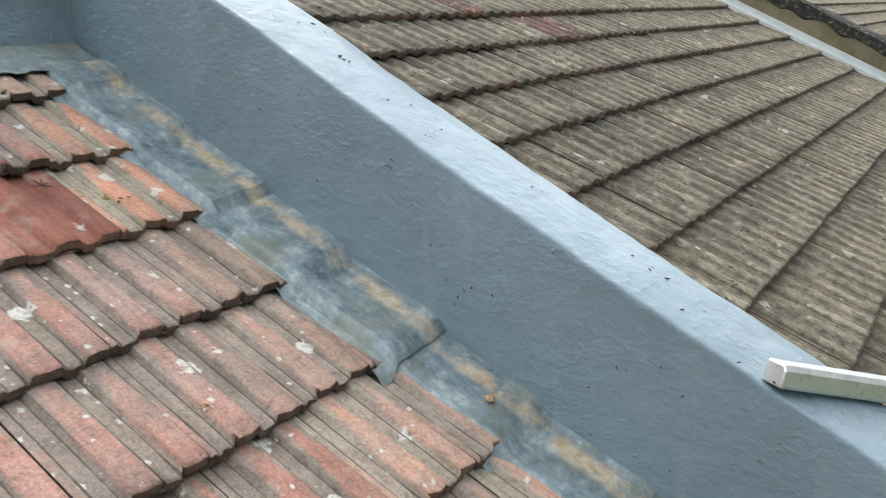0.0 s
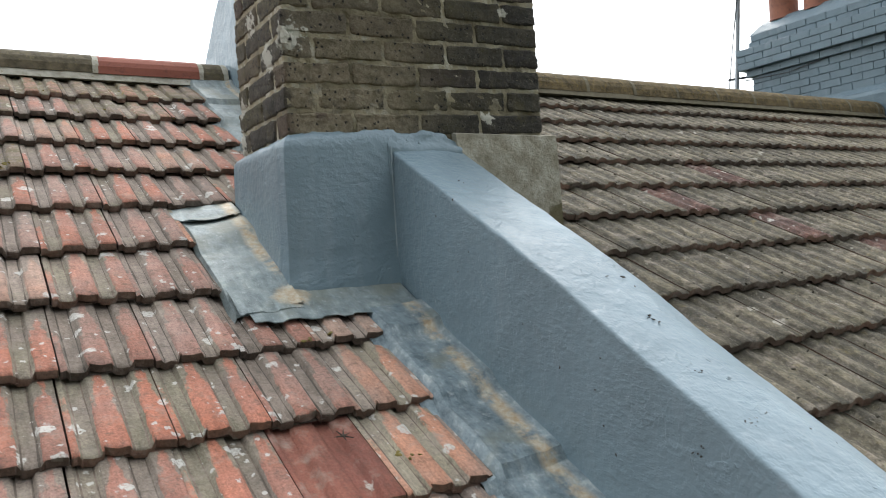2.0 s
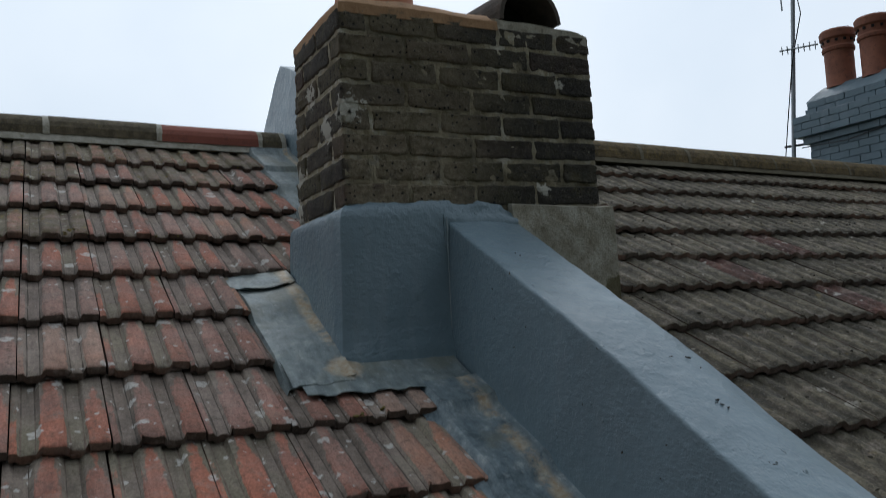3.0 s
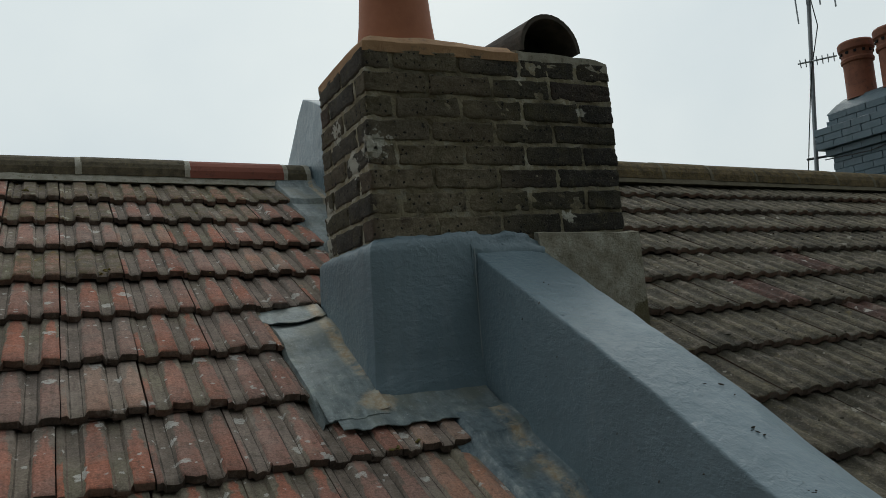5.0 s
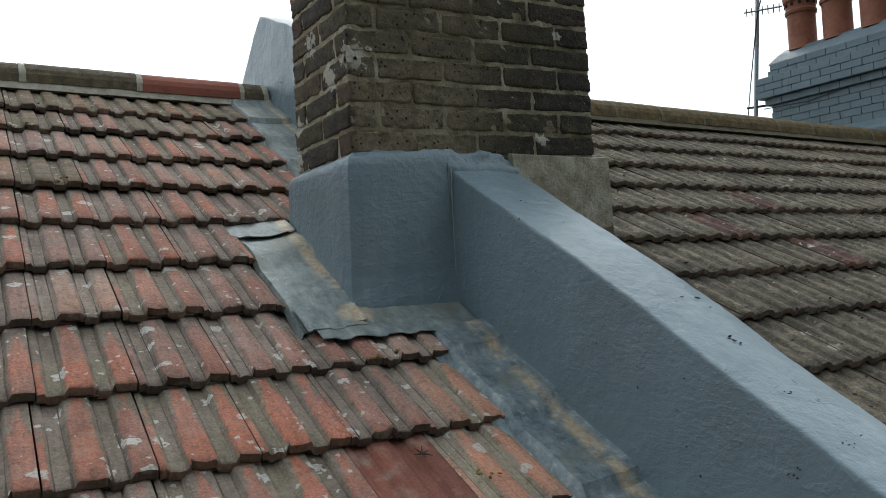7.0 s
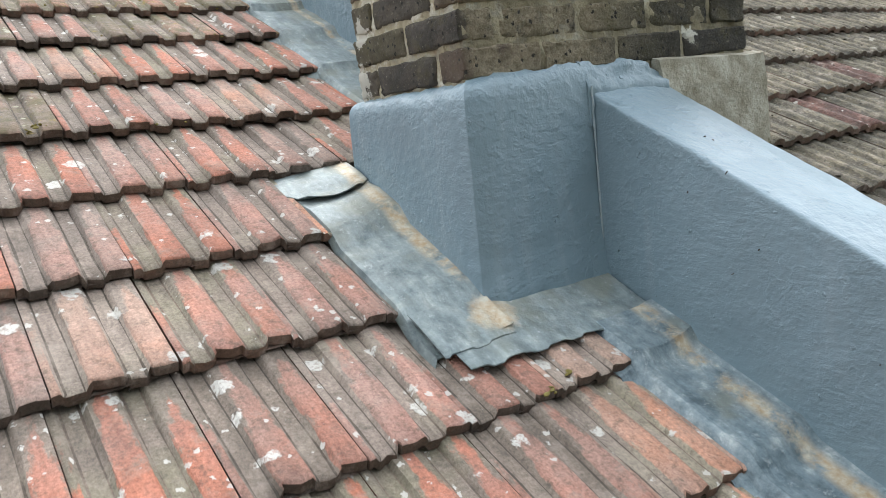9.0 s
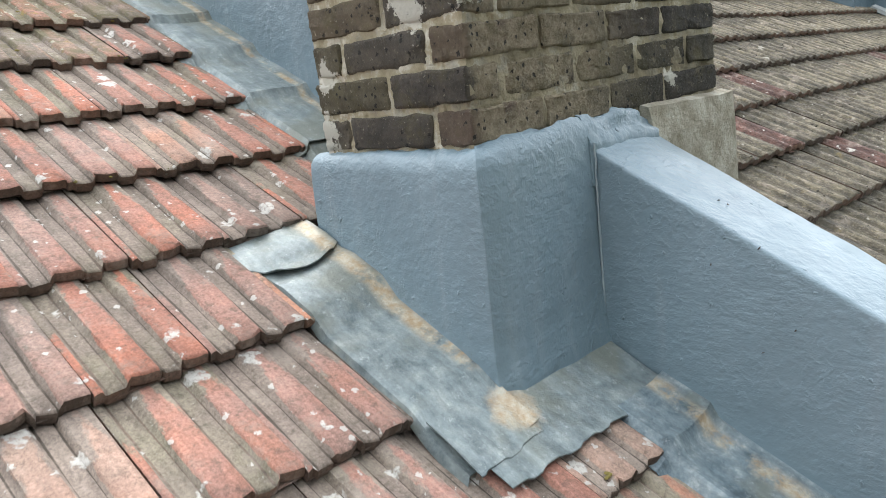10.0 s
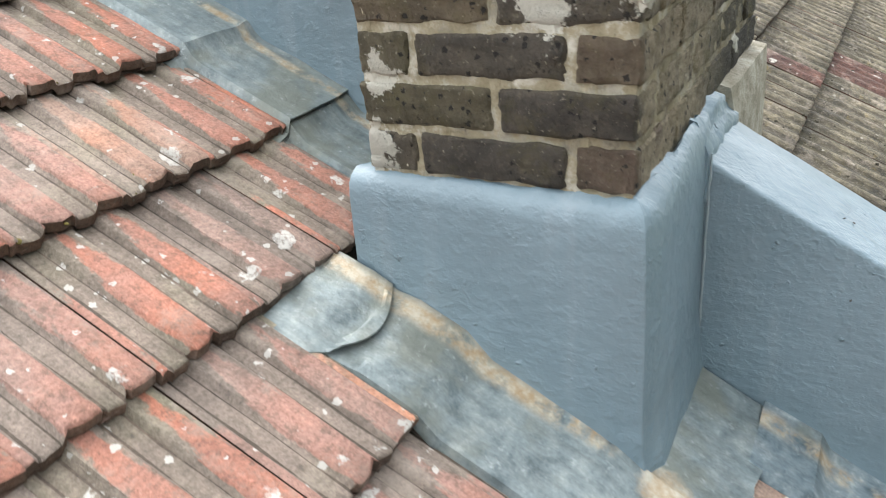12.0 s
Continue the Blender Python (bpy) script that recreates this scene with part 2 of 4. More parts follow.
def lead_material(name, stain_x=None, width=0.018, blue=False, blot=False):
    a = Mat(name, 0.5, 0.2)
    mott = a.noise(17, 8, 0.75)
    col = a.ramp(mott, (0.34, (0.10, 0.128, 0.136)), (0.45, (0.172, 0.208, 0.214)), (0.55, (0.224, 0.262, 0.262)), (0.68, (0.335, 0.365, 0.352)))
    if blue:
        col = a.ramp(mott, (0.35, (0.075, 0.103, 0.12)), (0.45, (0.145, 0.19, 0.212)), (0.55, (0.205, 0.252, 0.27)), (0.66, (0.37, 0.41, 0.415)))
    run = a.noise(1.0, 5, 0.7, stretch=(34, 7, 7))
    col = a.mix(1.0, col, a.ramp(run, (0.34, 0.76), (0.66, 1.22)), "MULTIPLY")
    olive = a.ramp(a.noise(5, 4, 0.6), (0.5, 0.0), (0.62, 0.55))
    col = a.mix(olive, col, (0.175, 0.178, 0.135))
    white = a.ramp(a.noise(48, 5, 0.8), (0.58, 0.0), (0.70, 0.45))
    col = a.mix(white, col, (0.52, 0.55, 0.54))
    if stain_x is not None:
        off = a.math("ABSOLUTE", a.math("SUBTRACT", a.math("ADD", a.axis("X"), a.math("MULTIPLY", a.noise(5, 3), 0.03)), stain_x + 0.015))
        band = a.ramp(off, (width * 0.35, 1.0), (width, 0.0))
        band = a.math("MULTIPLY", band, a.ramp(a.noise(9, 6, 0.75), (0.40, 0.0), (0.54, 0.95)))
        if blot:
            # the stain ends at the chimney's corner in one ochre blot
            band = a.math("MULTIPLY", band, a.ramp(a.axis("Y"), (0.0, 0.0), (0.03, 1.0)))
            ragged = a.math("ADD", near(a, (-0.045, -0.072, -0.012), 0.090), a.math("SUBTRACT", a.noise(30, 5, 0.7), 0.5))
            band = a.math("MAXIMUM", band, a.ramp(ragged, (0.35, 0.0), (0.8, 0.85)))
        tint = a.ramp(a.noise(40, 4, 0.7), (0.35, (0.38, 0.26, 0.14)), (0.65, (0.54, 0.485, 0.385)))
        col = a.mix(band, col, tint)
    a.colour(col)
    a.rough(a.ramp(mott, (0.3, 0.38), (0.7, 0.62)))
    a.bump((a.noise(9, 3, 0.55), 0.0045), (a.noise(38, 4, 0.6), 0.0028), (a.noise(110, 4, 0.65), 0.0012))
    return a.m


lead = lead_material("weathered_lead")
lead_wall = lead_material("weathered_lead_ochre_by_wall", 0.294, 0.032, True)
lead_upper = lead_material("weathered_lead_ochre_by_upper_wall", 0.385)
lead_side = lead_material("weathered_lead_ochre_by_chimney", -0.050, 0.030, False, True)


def plain(name, lo, hi, scale=14, rough=0.85, bumps=((60, 0.002),), dark=None, metal=0.0):
    a = Mat(name, rough, metal)
    col = a.ramp(a.noise(scale, 6, 0.65), (0.3, lo), (0.7, hi))
    if dark:
        col = a.mix(a.ramp(a.noise(scale * 3.3, 5, 0.7), (0.55, 0.0), (0.68, 0.8)), col, dark)
    a.colour(col)
    a.bump(*[(a.noise(s, 4, 0.65), d) for s, d in bumps])
    return a.m


def lime_smears(a, col):
    """Old lime wash clinging to the corner and to two broken bricks."""
    mask = None
    for centre, reach in (((0.025, 0.0, 0.80), 0.085), ((0.0, 0.16, 0.765), 0.08), ((0.0, 0.46, 0.53), 0.085), ((0.0, 0.43, 0.655), 0.05), ((0.77, 0.0, 0.572), 0.045), ((0.86, 0.0, 0.96), 0.035), ((0.0, 0.30, 0.92), 0.07)):
        one = near(a, centre, reach)
        mask = one if mask is None else a.math("MAXIMUM", mask, one)
    web = a.math("ADD", a.noise(26, 5, 0.7), a.math("MULTIPLY", mask, 0.30))
    return a.mix(a.math("MULTIPLY", a.ramp(web, (0.66, 0.0), (0.71, 0.92)), a.ramp(mask, (0.02, 0.0), (0.1, 1.0))), col, (0.62, 0.60, 0.52))


def brick_material():
    a = Mat("sooty_stock_brick", 0.92)
    patch = a.noise(16, 5, 0.65, shift=a.random())
    col = a.ramp(a.random(), (0.0, (0.056, 0.049, 0.041)), (0.3, (0.084, 0.070, 0.052)), (0.5, (0.122, 0.104, 0.062)), (0.7, (0.108, 0.072, 0.055)), (0.85, (0.078, 0.068, 0.044)), (1.0, (0.142, 0.120, 0.070)))
    col = a.mix(1.0, col, a.ramp(patch, (0.3, 0.55), (0.7, 1.5)), "MULTIPLY")
    # worn yellow faces with mortar dragged over them, near the corner of the front
    drag_fac = a.math("MULTIPLY", a.ramp(a.axis("X"), (0.004, 0.0), (0.03, 1.0), (0.42, 0.9), (0.62, 0.0)), a.ramp(a.noise(13, 6, 0.75), (0.32, 0.0), (0.48, 0.92)))
    drag_fac = a.math("MULTIPLY", drag_fac, a.ramp(a.axis("Z"), (0.66, 1.0), (0.86, 0.45)))
    col = a.mix(drag_fac, col, a.ramp(a.noise(50, 5, 0.75), (0.33, (0.16, 0.128, 0.076)), (0.65, (0.37, 0.31, 0.215))))
    # the flue's end of the stack is thick with soot
    soot_fac = a.math("MULTIPLY", a.ramp(a.math("ADD", a.axis("X"), a.math("MULTIPLY", a.noise(5, 3), 0.3)), (0.55, 0.0), (0.82, 0.72)), a.ramp(a.noise(20, 5, 0.7), (0.3, 0.7), (0.6, 1.0)))
    col = a.mix(soot_fac, col, (0.026, 0.024, 0.021))
    col = a.mix(a.ramp(a.noise(42, 6, 0.75), (0.54, 0.0), (0.70, 0.5)), col, (0.20, 0.17, 0.12))
    col = a.mix(a.ramp(a.noise(9, 6, 0.75), (0.52, 0.0), (0.68, 0.55)), col, (0.105, 0.092, 0.036))
    pit = a.spots(60, 0.42, 0.10, 0.36)
    col = a.mix(a.math("MULTIPLY", pit, 0.9), col, (0.012, 0.011, 0.010))
    col = a.mix(a.ramp(a.noise(150, 3, 0.6), (0.64, 0.0), (0.70, 0.7)), col, (0.30, 0.27, 0.20))
    a.colour(lime_smears(a, col))
    a.bump((a.noise(24, 6, 0.72), 0.008), (a.math("SUBTRACT", 1.0, pit), 0.006), (a.noise(80, 5, 0.75), 0.010), (a.noise(170, 4, 0.7), 0.005))
    return a.m


def mortar_material():
    a = Mat("weathered_mortar", 0.95)
    col = a.ramp(a.noise(24, 6, 0.7), (0.32, (0.25, 0.21, 0.13)), (0.5, (0.37, 0.325, 0.225)), (0.66, (0.62, 0.595, 0.51)))
    # soot lies thick on the front, least at the sheltered corner and where the joints were raked out
    front = a.ramp(a.axis("X"), (0.015, 0.0), (0.10, 0.09), (0.50, 0.09), (0.75, 0.05))
    soot_fac = a.ramp(a.math("ADD", a.noise(6, 5, 0.7), front), (0.52, 0.0), (0.64, 0.85))
    col = a.mix(soot_fac, col, (0.105, 0.084, 0.046))
    a.colour(lime_smears(a, col))
    a.bump((a.noise(38, 6, 0.7), 0.010), (a.noise(150, 4, 0.7), 0.004))
    return a.m


brick_mat = brick_material()
mortar = mortar_material()
mortar_white = plain("pale_lime_mortar", (0.30, 0.275, 0.21), (0.56, 0.54, 0.47), 18, 0.95, ((50, 0.006),), (0.22, 0.195, 0.11))
render_grey = plain("bare_grey_render", (0.25, 0.225, 0.17), (0.47, 0.44, 0.365), 15, 0.95, ((28, 0.010), (130, 0.003)), (0.16, 0.145, 0.105))
# paler than the wall paint to put the corner's highlight into the colour
bead_highlight = plain("pale_highlight_bead", (0.22, 0.28, 0.31), (0.34, 0.39, 0.41), 30, 0.5, ((60, 0.001),))
mortar_lime = plain("white_lime", (0.34, 0.32, 0.26), (0.60, 0.58, 0.51), 40, 0.95, ((40, 0.006), (120, 0.003)))


def mossy_render():
    a = Mat("bare_render_with_moss", 0.95)
    col = a.ramp(a.noise(17, 6, 0.7), (0.3, (0.20, 0.178, 0.125)), (0.5, (0.33, 0.305, 0.24)), (0.7, (0.48, 0.455, 0.385)))
    col = a.mix(a.ramp(a.noise(55, 6, 0.8), (0.53, 0.0), (0.66, 0.75)), col, (0.15, 0.132, 0.085))
    damp = a.math("ADD", near(a, (1.065, -0.03, 0.17), 0.15), a.math("MULTIPLY", a.math("SUBTRACT", a.noise(30, 4, 0.7), 0.5), 0.9))
    col = a.mix(a.ramp(damp, (0.45, 0.0), (0.55, 0.9)), col, (0.105, 0.088, 0.040))
    a.colour(col)
    a.bump((a.noise(28, 5, 0.7), 0.010), (a.noise(130, 4, 0.7), 0.004))
    return a.m


render_mossy = mossy_render()
terracotta = plain("terracotta_pot", (0.36, 0.125, 0.06), (0.46, 0.175, 0.085), 7, 0.7, ((60, 0.001),))
terracotta_old = plain("soot_streaked_terracotta", (0.20, 0.075, 0.045), (0.31, 0.115, 0.065), 9, 0.75, ((60, 0.001),), (0.10, 0.05, 0.035))
flaunch_mat = plain("orange_cement", (0.30, 0.17, 0.085), (0.46, 0.28, 0.15), 12, 0.9, ((30, 0.006), (140, 0.002)), (0.22, 0.15, 0.09))
hood_mat = plain("dark_clay_hood", (0.04, 0.034, 0.028), (0.10, 0.08, 0.062), 22, 0.9, ((60, 0.003),))
# near-black: the shade inside the flue hood and vent holes put into the colour
soot = plain("soot", (0.006, 0.006, 0.006), (0.014, 0.013, 0.012), 22, 0.95)
ridge_moss = plain("mossy_ridge_tile", (0.05, 0.040, 0.022), (0.20, 0.145, 0.072), 16, 0.95, ((30, 0.012), (110, 0.004)), (0.29, 0.20, 0.045))
ridge_brown = plain("brown_ridge_tile", (0.050, 0.042, 0.026), (0.17, 0.138, 0.088), 22, 0.92, ((40, 0.004), (160, 0.0015)), (0.20, 0.165, 0.075))
ridge_red = plain("red_ridge_tile", (0.24, 0.075, 0.05), (0.31, 0.105, 0.07), 8, 0.85, ((60, 0.002),), (0.16, 0.06, 0.045))
aluminium = plain("scuffed_aluminium", (0.62, 0.62, 0.60), (0.76, 0.76, 0.74), 20, 0.34, ((90, 0.0006),), (0.45, 0.44, 0.42), 0.85)
galvanised = plain("galvanised_steel", (0.28, 0.30, 0.32), (0.40, 0.42, 0.44), 20, 0.5, ((90, 0.0006),), None, 0.7)
black_metal = plain("black_metal", (0.012, 0.012, 0.014), (0.03, 0.03, 0.032), 20, 0.6)
black_moss = plain("black_moss_coping", (0.012, 0.012, 0.01), (0.035, 0.034, 0.028), 9, 0.95, ((20, 0.02),), (0.24, 0.22, 0.18))
brown_render = plain("brown_rendered_parapet", (0.12, 0.10, 0.055), (0.22, 0.185, 0.115), 4, 0.95, ((20, 0.006),), (0.16, 0.15, 0.11))
pale_cement = plain("pale_cement_fillet", (0.34, 0.36, 0.35), (0.48, 0.50, 0.49), 6, 0.9, ((30, 0.004),))
deck_mat = plain("dark_roof_underlay", (0.02, 0.019, 0.017), (0.04, 0.037, 0.033), 8, 0.95)
debris_mat = plain("dark_leaf_litter", (0.02, 0.018, 0.014), (0.07, 0.055, 0.04), 60, 0.95)
ground_mat = plain("ground_grass_and_soil", (0.04, 0.06, 0.025), (0.10, 0.11, 0.06), 0.4, 0.95, ((2, 0.05),))
house_mat = plain("house_brickwork", (0.20, 0.13, 0.09), (0.30, 0.21, 0.15), 3, 0.95, ((20, 0.004),))


# ---- mesh helpers ----
def mesh_of(bm, name, mats, smooth=False, sharp=32):
    me = bpy.data.meshes.new(name)
    bmesh.ops.recalc_face_normals(bm, faces=bm.faces)
    bm.to_mesh(me)
    bm.free()
    for m in mats if isinstance(mats, (list, tuple)) else [mats]:
        me.materials.append(m)
    if smooth:
        for p in me.polygons:
            p.use_smooth = True
        me.set_sharp_from_angle(angle=radians(sharp))
    return me


def part(name, bm, mats, parent=None, label="", smooth=False, m=None, sharp=32):
    """Links a bmesh as one mesh object, under a thing or a part."""
    ob = new(name, mesh_of(bm, name, mats, smooth, sharp))
    if m is not None:
        ob.matrix_basis = m
    if parent is not None:
        ob.parent = parent
    return tagged(ob, label)


def empty(name, m=None):
    ob = new(name)
    ob.empty_display_size = 0.1
    if m is not None:
        ob.matrix_basis = m
    return ob


def loft(rings, closed_ring=True, caps=True, bm=None):
    """A skin over rings of equally many points."""
    bm = bm or bmesh.new()
    vs = [[bm.verts.new(p) for p in ring] for ring in rings]
    n = len(vs[0])
    for a, b in zip(vs, vs[1:]):
        for i in range(n if closed_ring else n - 1):
            j = (i + 1) % n
            bm.faces.new((a[i], a[j], b[j], b[i]))
    if caps and closed_ring:
        bm.faces.new(vs[0][::-1])
        bm.faces.new(vs[-1])
    return bm


def box(x0, x1, y0, y1, z0, z1, bevel=0.0, bm=None):
    bm = bm or bmesh.new()
    vs = bmesh.ops.create_cube(bm, size=1.0)["verts"]
    for v in vs:
        v.co = Vector(((x0 + x1) / 2 + v.co.x * (x1 - x0), (y0 + y1) / 2 + v.co.y * (y1 - y0), (z0 + z1) / 2 + v.co.z * (z1 - z0)))
    if bevel:
        es = list({e for v in vs for e in v.link_edges})
        bmesh.ops.bevel(bm, geom=es, offset=bevel, segments=1, affect="EDGES")
    return bm


def tube(p, q, r, n=10, bm=None, r2=None):
    p, q = Vector(p), Vector(q)
    turn = (q - p).to_track_quat("Z", "Y").to_matrix()
    ring = lambda c, rad: [c + turn @ Vector((rad * math.cos(a), rad * math.sin(a), 0)) for a in [2 * math.pi * k / n for k in range(n)]]
    return loft([ring(p, r), ring(q, r if r2 is None else r2)], bm=bm)


def lathe(profile, n=28, bm=None):
    rings = [[(r * math.cos(2 * math.pi * k / n), r * math.sin(2 * math.pi * k / n), z) for k in range(n)] for r, z in profile]
    return loft(rings, bm=bm)


def wob(p, scale, amount):
    return Vector(p) + noise.noise_vector(Vector(p) * scale) * amount


# ---- the lie of the roofs ----
SLOPE = math.degrees(math.atan(0.566))
CS, SN = math.cos(radians(SLOPE)), math.sin(radians(SLOPE))
Z_L, Z_R = 0.040, 0.115
RIDGE_Y = 2.02
EAVES_Y = -3.6


def zl(y):
    return Z_L + 0.566 * y


def zr(y):
    return Z_R + 0.566 * y


# where the noses of the left roof's courses lie, from the chimney's foot up and down
ROW_UP = [0.0, 0.264, 0.537, 0.808, 1.077, 1.350, 1.598, 1.86]


def row_y(j):
    return ROW_UP[j] if j >= 0 else -0.020 + 0.2625 * j


def deck(name, x0, x1, z0, label):
    """The boards and underlay under the tiles of one house: both slopes, as one thick folded sheet."""
    d = 0.075
    prof = [(EAVES_Y, z0 + 0.566 * EAVES_Y - d), (RIDGE_Y, z0 + 0.566 * RIDGE_Y - d), (2 * RIDGE_Y - EAVES_Y, z0 + 0.566 * EAVES_Y - d)]
    ring = prof + [(y, z - 0.12) for y, z in reversed(prof)]
    ob = part(name, loft([[(x, y, z) for y, z in ring] for x in (x0, x1)]), deck_mat)
    return tagged(ob, label, "roof", kind="structure")


roof_left = deck("roof_left", -4.6, 0.37, Z_L, "pitched roof of worn red and grey interlocking tiles")
roof_right = deck("roof_right", 0.50, 7.34, Z_R, "neighbouring pitched roof of weathered grey-brown ribbed tiles")
roof_far = deck("roof_far", 7.60, 24.0, Z_R, "further pitched roof of grey-brown tiles past the second parapet")

# ground and the houses under the roofs
bm = bmesh.new()
bmesh.ops.create_grid(bm, x_segments=2, y_segments=2, size=900)
tagged(part("ground", bm, ground_mat, m=pose(0, 0, -8.2)), "open ground far below the roofs", "ground", kind="structure")
for nm, x0, x1, z0 in (("wall_house_left", -4.55, 0.36, Z_L), ("wall_house_right", 0.52, 7.3, Z_R), ("wall_house_far", 7.62, 23.9, Z_R)):
    y0, y1 = EAVES_Y + 0.35, 2 * RIDGE_Y - EAVES_Y - 0.35
    top = z0 + 0.566 * y0 - 0.20
    pts = [(y0, -8.2), (y1, -8.2), (y1, top), (RIDGE_Y, z0 + 0.566 * RIDGE_Y - 0.2), (y0, top)]
    tagged(part(nm, loft([[(x, y, z) for y, z in pts] for x in (x0, x1)]), house_mat), "brick house body under its tiled roof", "house wall", kind="structure")


# ---- party wall, painted blue-grey ----
def party_wall(name, x_in, x_outer, top, y0, y1, label, steps, flare=0.0):
    rings = []
    for k in range(steps + 1):
        y = y0 + (y1 - y0) * k / steps
        t = top(y)
        x_out = x_outer(y)
        b = t - 0.75
        w = lambda i: 0.006 * noise.noise(Vector((i * 3.1, y * 3.2, 0.7))) + 0.0035 * noise.noise(Vector((i * 5.1, y * 11, 2.7))) + 0.0015 * noise.noise(Vector((i * 7.7, y * 37, 4.1)))
        pts = [(x_in + 0.004 + w(0), b), (x_in - 0.004 + w(1), t - 0.36), (x_in + w(2), t - 0.2), (x_in + 0.003 + w(3), t - 0.06),
               (x_in + 0.003 + w(4), t - 0.014 + w(6)), (x_in + 0.0034 + w(4), t - 0.006 + w(6)), (x_in + 0.0052 + w(4), t - 0.0018 + w(6)), (x_in + 0.009 + w(4), t + w(6)), (x_in + 0.017 + w(4), t + 0.0005 + w(6)), ((x_in * 2 + x_out) / 3, t + 0.003 + w(7)), ((x_in + x_out * 2) / 3, t + w(8)),
               (x_out - 0.022 + w(9), t - 0.006 + w(10)), (x_out - 0.006 + w(11) * 2, t - 0.022), (x_out + w(12) * 2, t - 0.06), (x_out, b)]
        rings.append([(x, y, z) for x, z in pts])
    return tagged(part(name, loft(rings), paint, smooth=True, sharp=62), label, "parapet wall", kind="structure")


def top_low(y):
    return 0.460 + 0.575 * y + 0.018 * math.exp(-((y + 0.72) / 0.32) ** 2)


def top_high(y):
    d = y - 2.045
    return 1.640 - 0.84 * d if d > 0 else 1.640 + 0.42 * max(d, -0.45) + 0.566 * min(0.0, d + 0.45)


party_wall("wall_party", 0.345, lambda y: max(0.53, 0.648 + 0.022 * y), top_low, -3.7, -0.004, "sloping parapet wall with blue-grey masonry paint, sky-lit flat top", 220)
party_wall("wall_party_upper", 0.42, lambda y: 0.70, top_high, 0.47, 3.6, "blue-grey painted parapet climbing over the ridge behind the chimney", 60)


# ---- interlocking tiles ----
PROFILE = [(0.0, -0.0075), (0.003, -0.006), (0.013, -0.006), (0.020, -0.0138), (0.0235, -0.0142), (0.038, -0.0142), (0.0505, -0.0142), (0.054, -0.0138), (0.061, -0.0018), (0.0645, 0.0), (0.088, 0.0004), (0.110, 0.0), (0.1135, -0.002),
           (0.121, -0.0138), (0.1245, -0.0142), (0.138, -0.0142), (0.1515, -0.0142), (0.155, -0.0138), (0.1615, -0.0018), (0.165, 0.0), (0.186, 0.0002), (0.2035, 0.0), (0.2072, -0.0025)]
GAUGE = 0.2655 / CS
TILE_W = 0.211
TILE_LEN = GAUGE + 0.065


def tile_mesh(name, prof, length, thick, mats, seed=0):
    """One tile: rolls and pans on top, a thick front edge. The front edge takes the second material, the gullies the third. The attribute "roll" is 1 on the rolls' crowns and -1 in the pans."""
    rnd = random.Random(seed)
    bm = bmesh.new()
    roll = bm.verts.layers.float.new("roll")
    chip = [rnd.uniform(-0.0025, 0.0025) + (rnd.uniform(0.004, 0.011) if rnd.random() < 0.13 else 0) for _ in prof]
    rows = []
    worn = 0.0013 if thick < 0.025 else 0.0008
    for y, dz in ((0.0, -thick), (0.0, -0.004), (0.005, 0.0), (length * 0.2, 0.0), (length * 0.42, 0.0), (length * 0.66, 0.0), (length, 0.0), (length, -thick)):
        row = []
        for i, (x, h) in enumerate(prof):
            c = chip[i] if y < 0.01 else 0.0
            inner = worn if 0 < i < len(prof) - 1 and 0 <= dz + 0.004 else 0.0
            v = bm.verts.new((x + rnd.uniform(-1.4, 1.4) * inner, y + c, h + dz + rnd.uniform(-0.8, 0.5) * inner))
            low_side = h < -0.004
            flat = 0 < i < len(prof) - 1 and abs(prof[i - 1][1] - h) < 0.001 and abs(prof[i + 1][1] - h) < 0.001
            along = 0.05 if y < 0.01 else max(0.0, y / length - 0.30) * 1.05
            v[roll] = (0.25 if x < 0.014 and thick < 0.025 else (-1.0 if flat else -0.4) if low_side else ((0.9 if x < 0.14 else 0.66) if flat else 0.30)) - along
            row.append(v)
        rows.append(row)
    n = len(prof)
    last = len(rows) - 1
    for r in range(last):
        for i in range(n - 1):
            f = bm.faces.new((rows[r][i], rows[r][i + 1], rows[r + 1][i + 1], rows[r + 1][i]))
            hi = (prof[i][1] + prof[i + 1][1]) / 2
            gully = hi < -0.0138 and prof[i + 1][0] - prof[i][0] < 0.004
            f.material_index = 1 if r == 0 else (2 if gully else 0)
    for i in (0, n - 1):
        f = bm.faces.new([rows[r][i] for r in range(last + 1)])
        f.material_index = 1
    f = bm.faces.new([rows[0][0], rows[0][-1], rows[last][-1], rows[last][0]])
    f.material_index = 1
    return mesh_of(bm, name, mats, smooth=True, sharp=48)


def clipped(prof, width):
    out = []
    for (xa, ha), (xb, hb) in zip(prof, prof[1:]):
        if xa >= width:
            break
        out.append((xa, ha))
        if xb > width:
            out.append((width, ha + (hb - ha) * (width - xa) / (xb - xa)))
            break
    else:
        out.append(prof[-1])
    return out


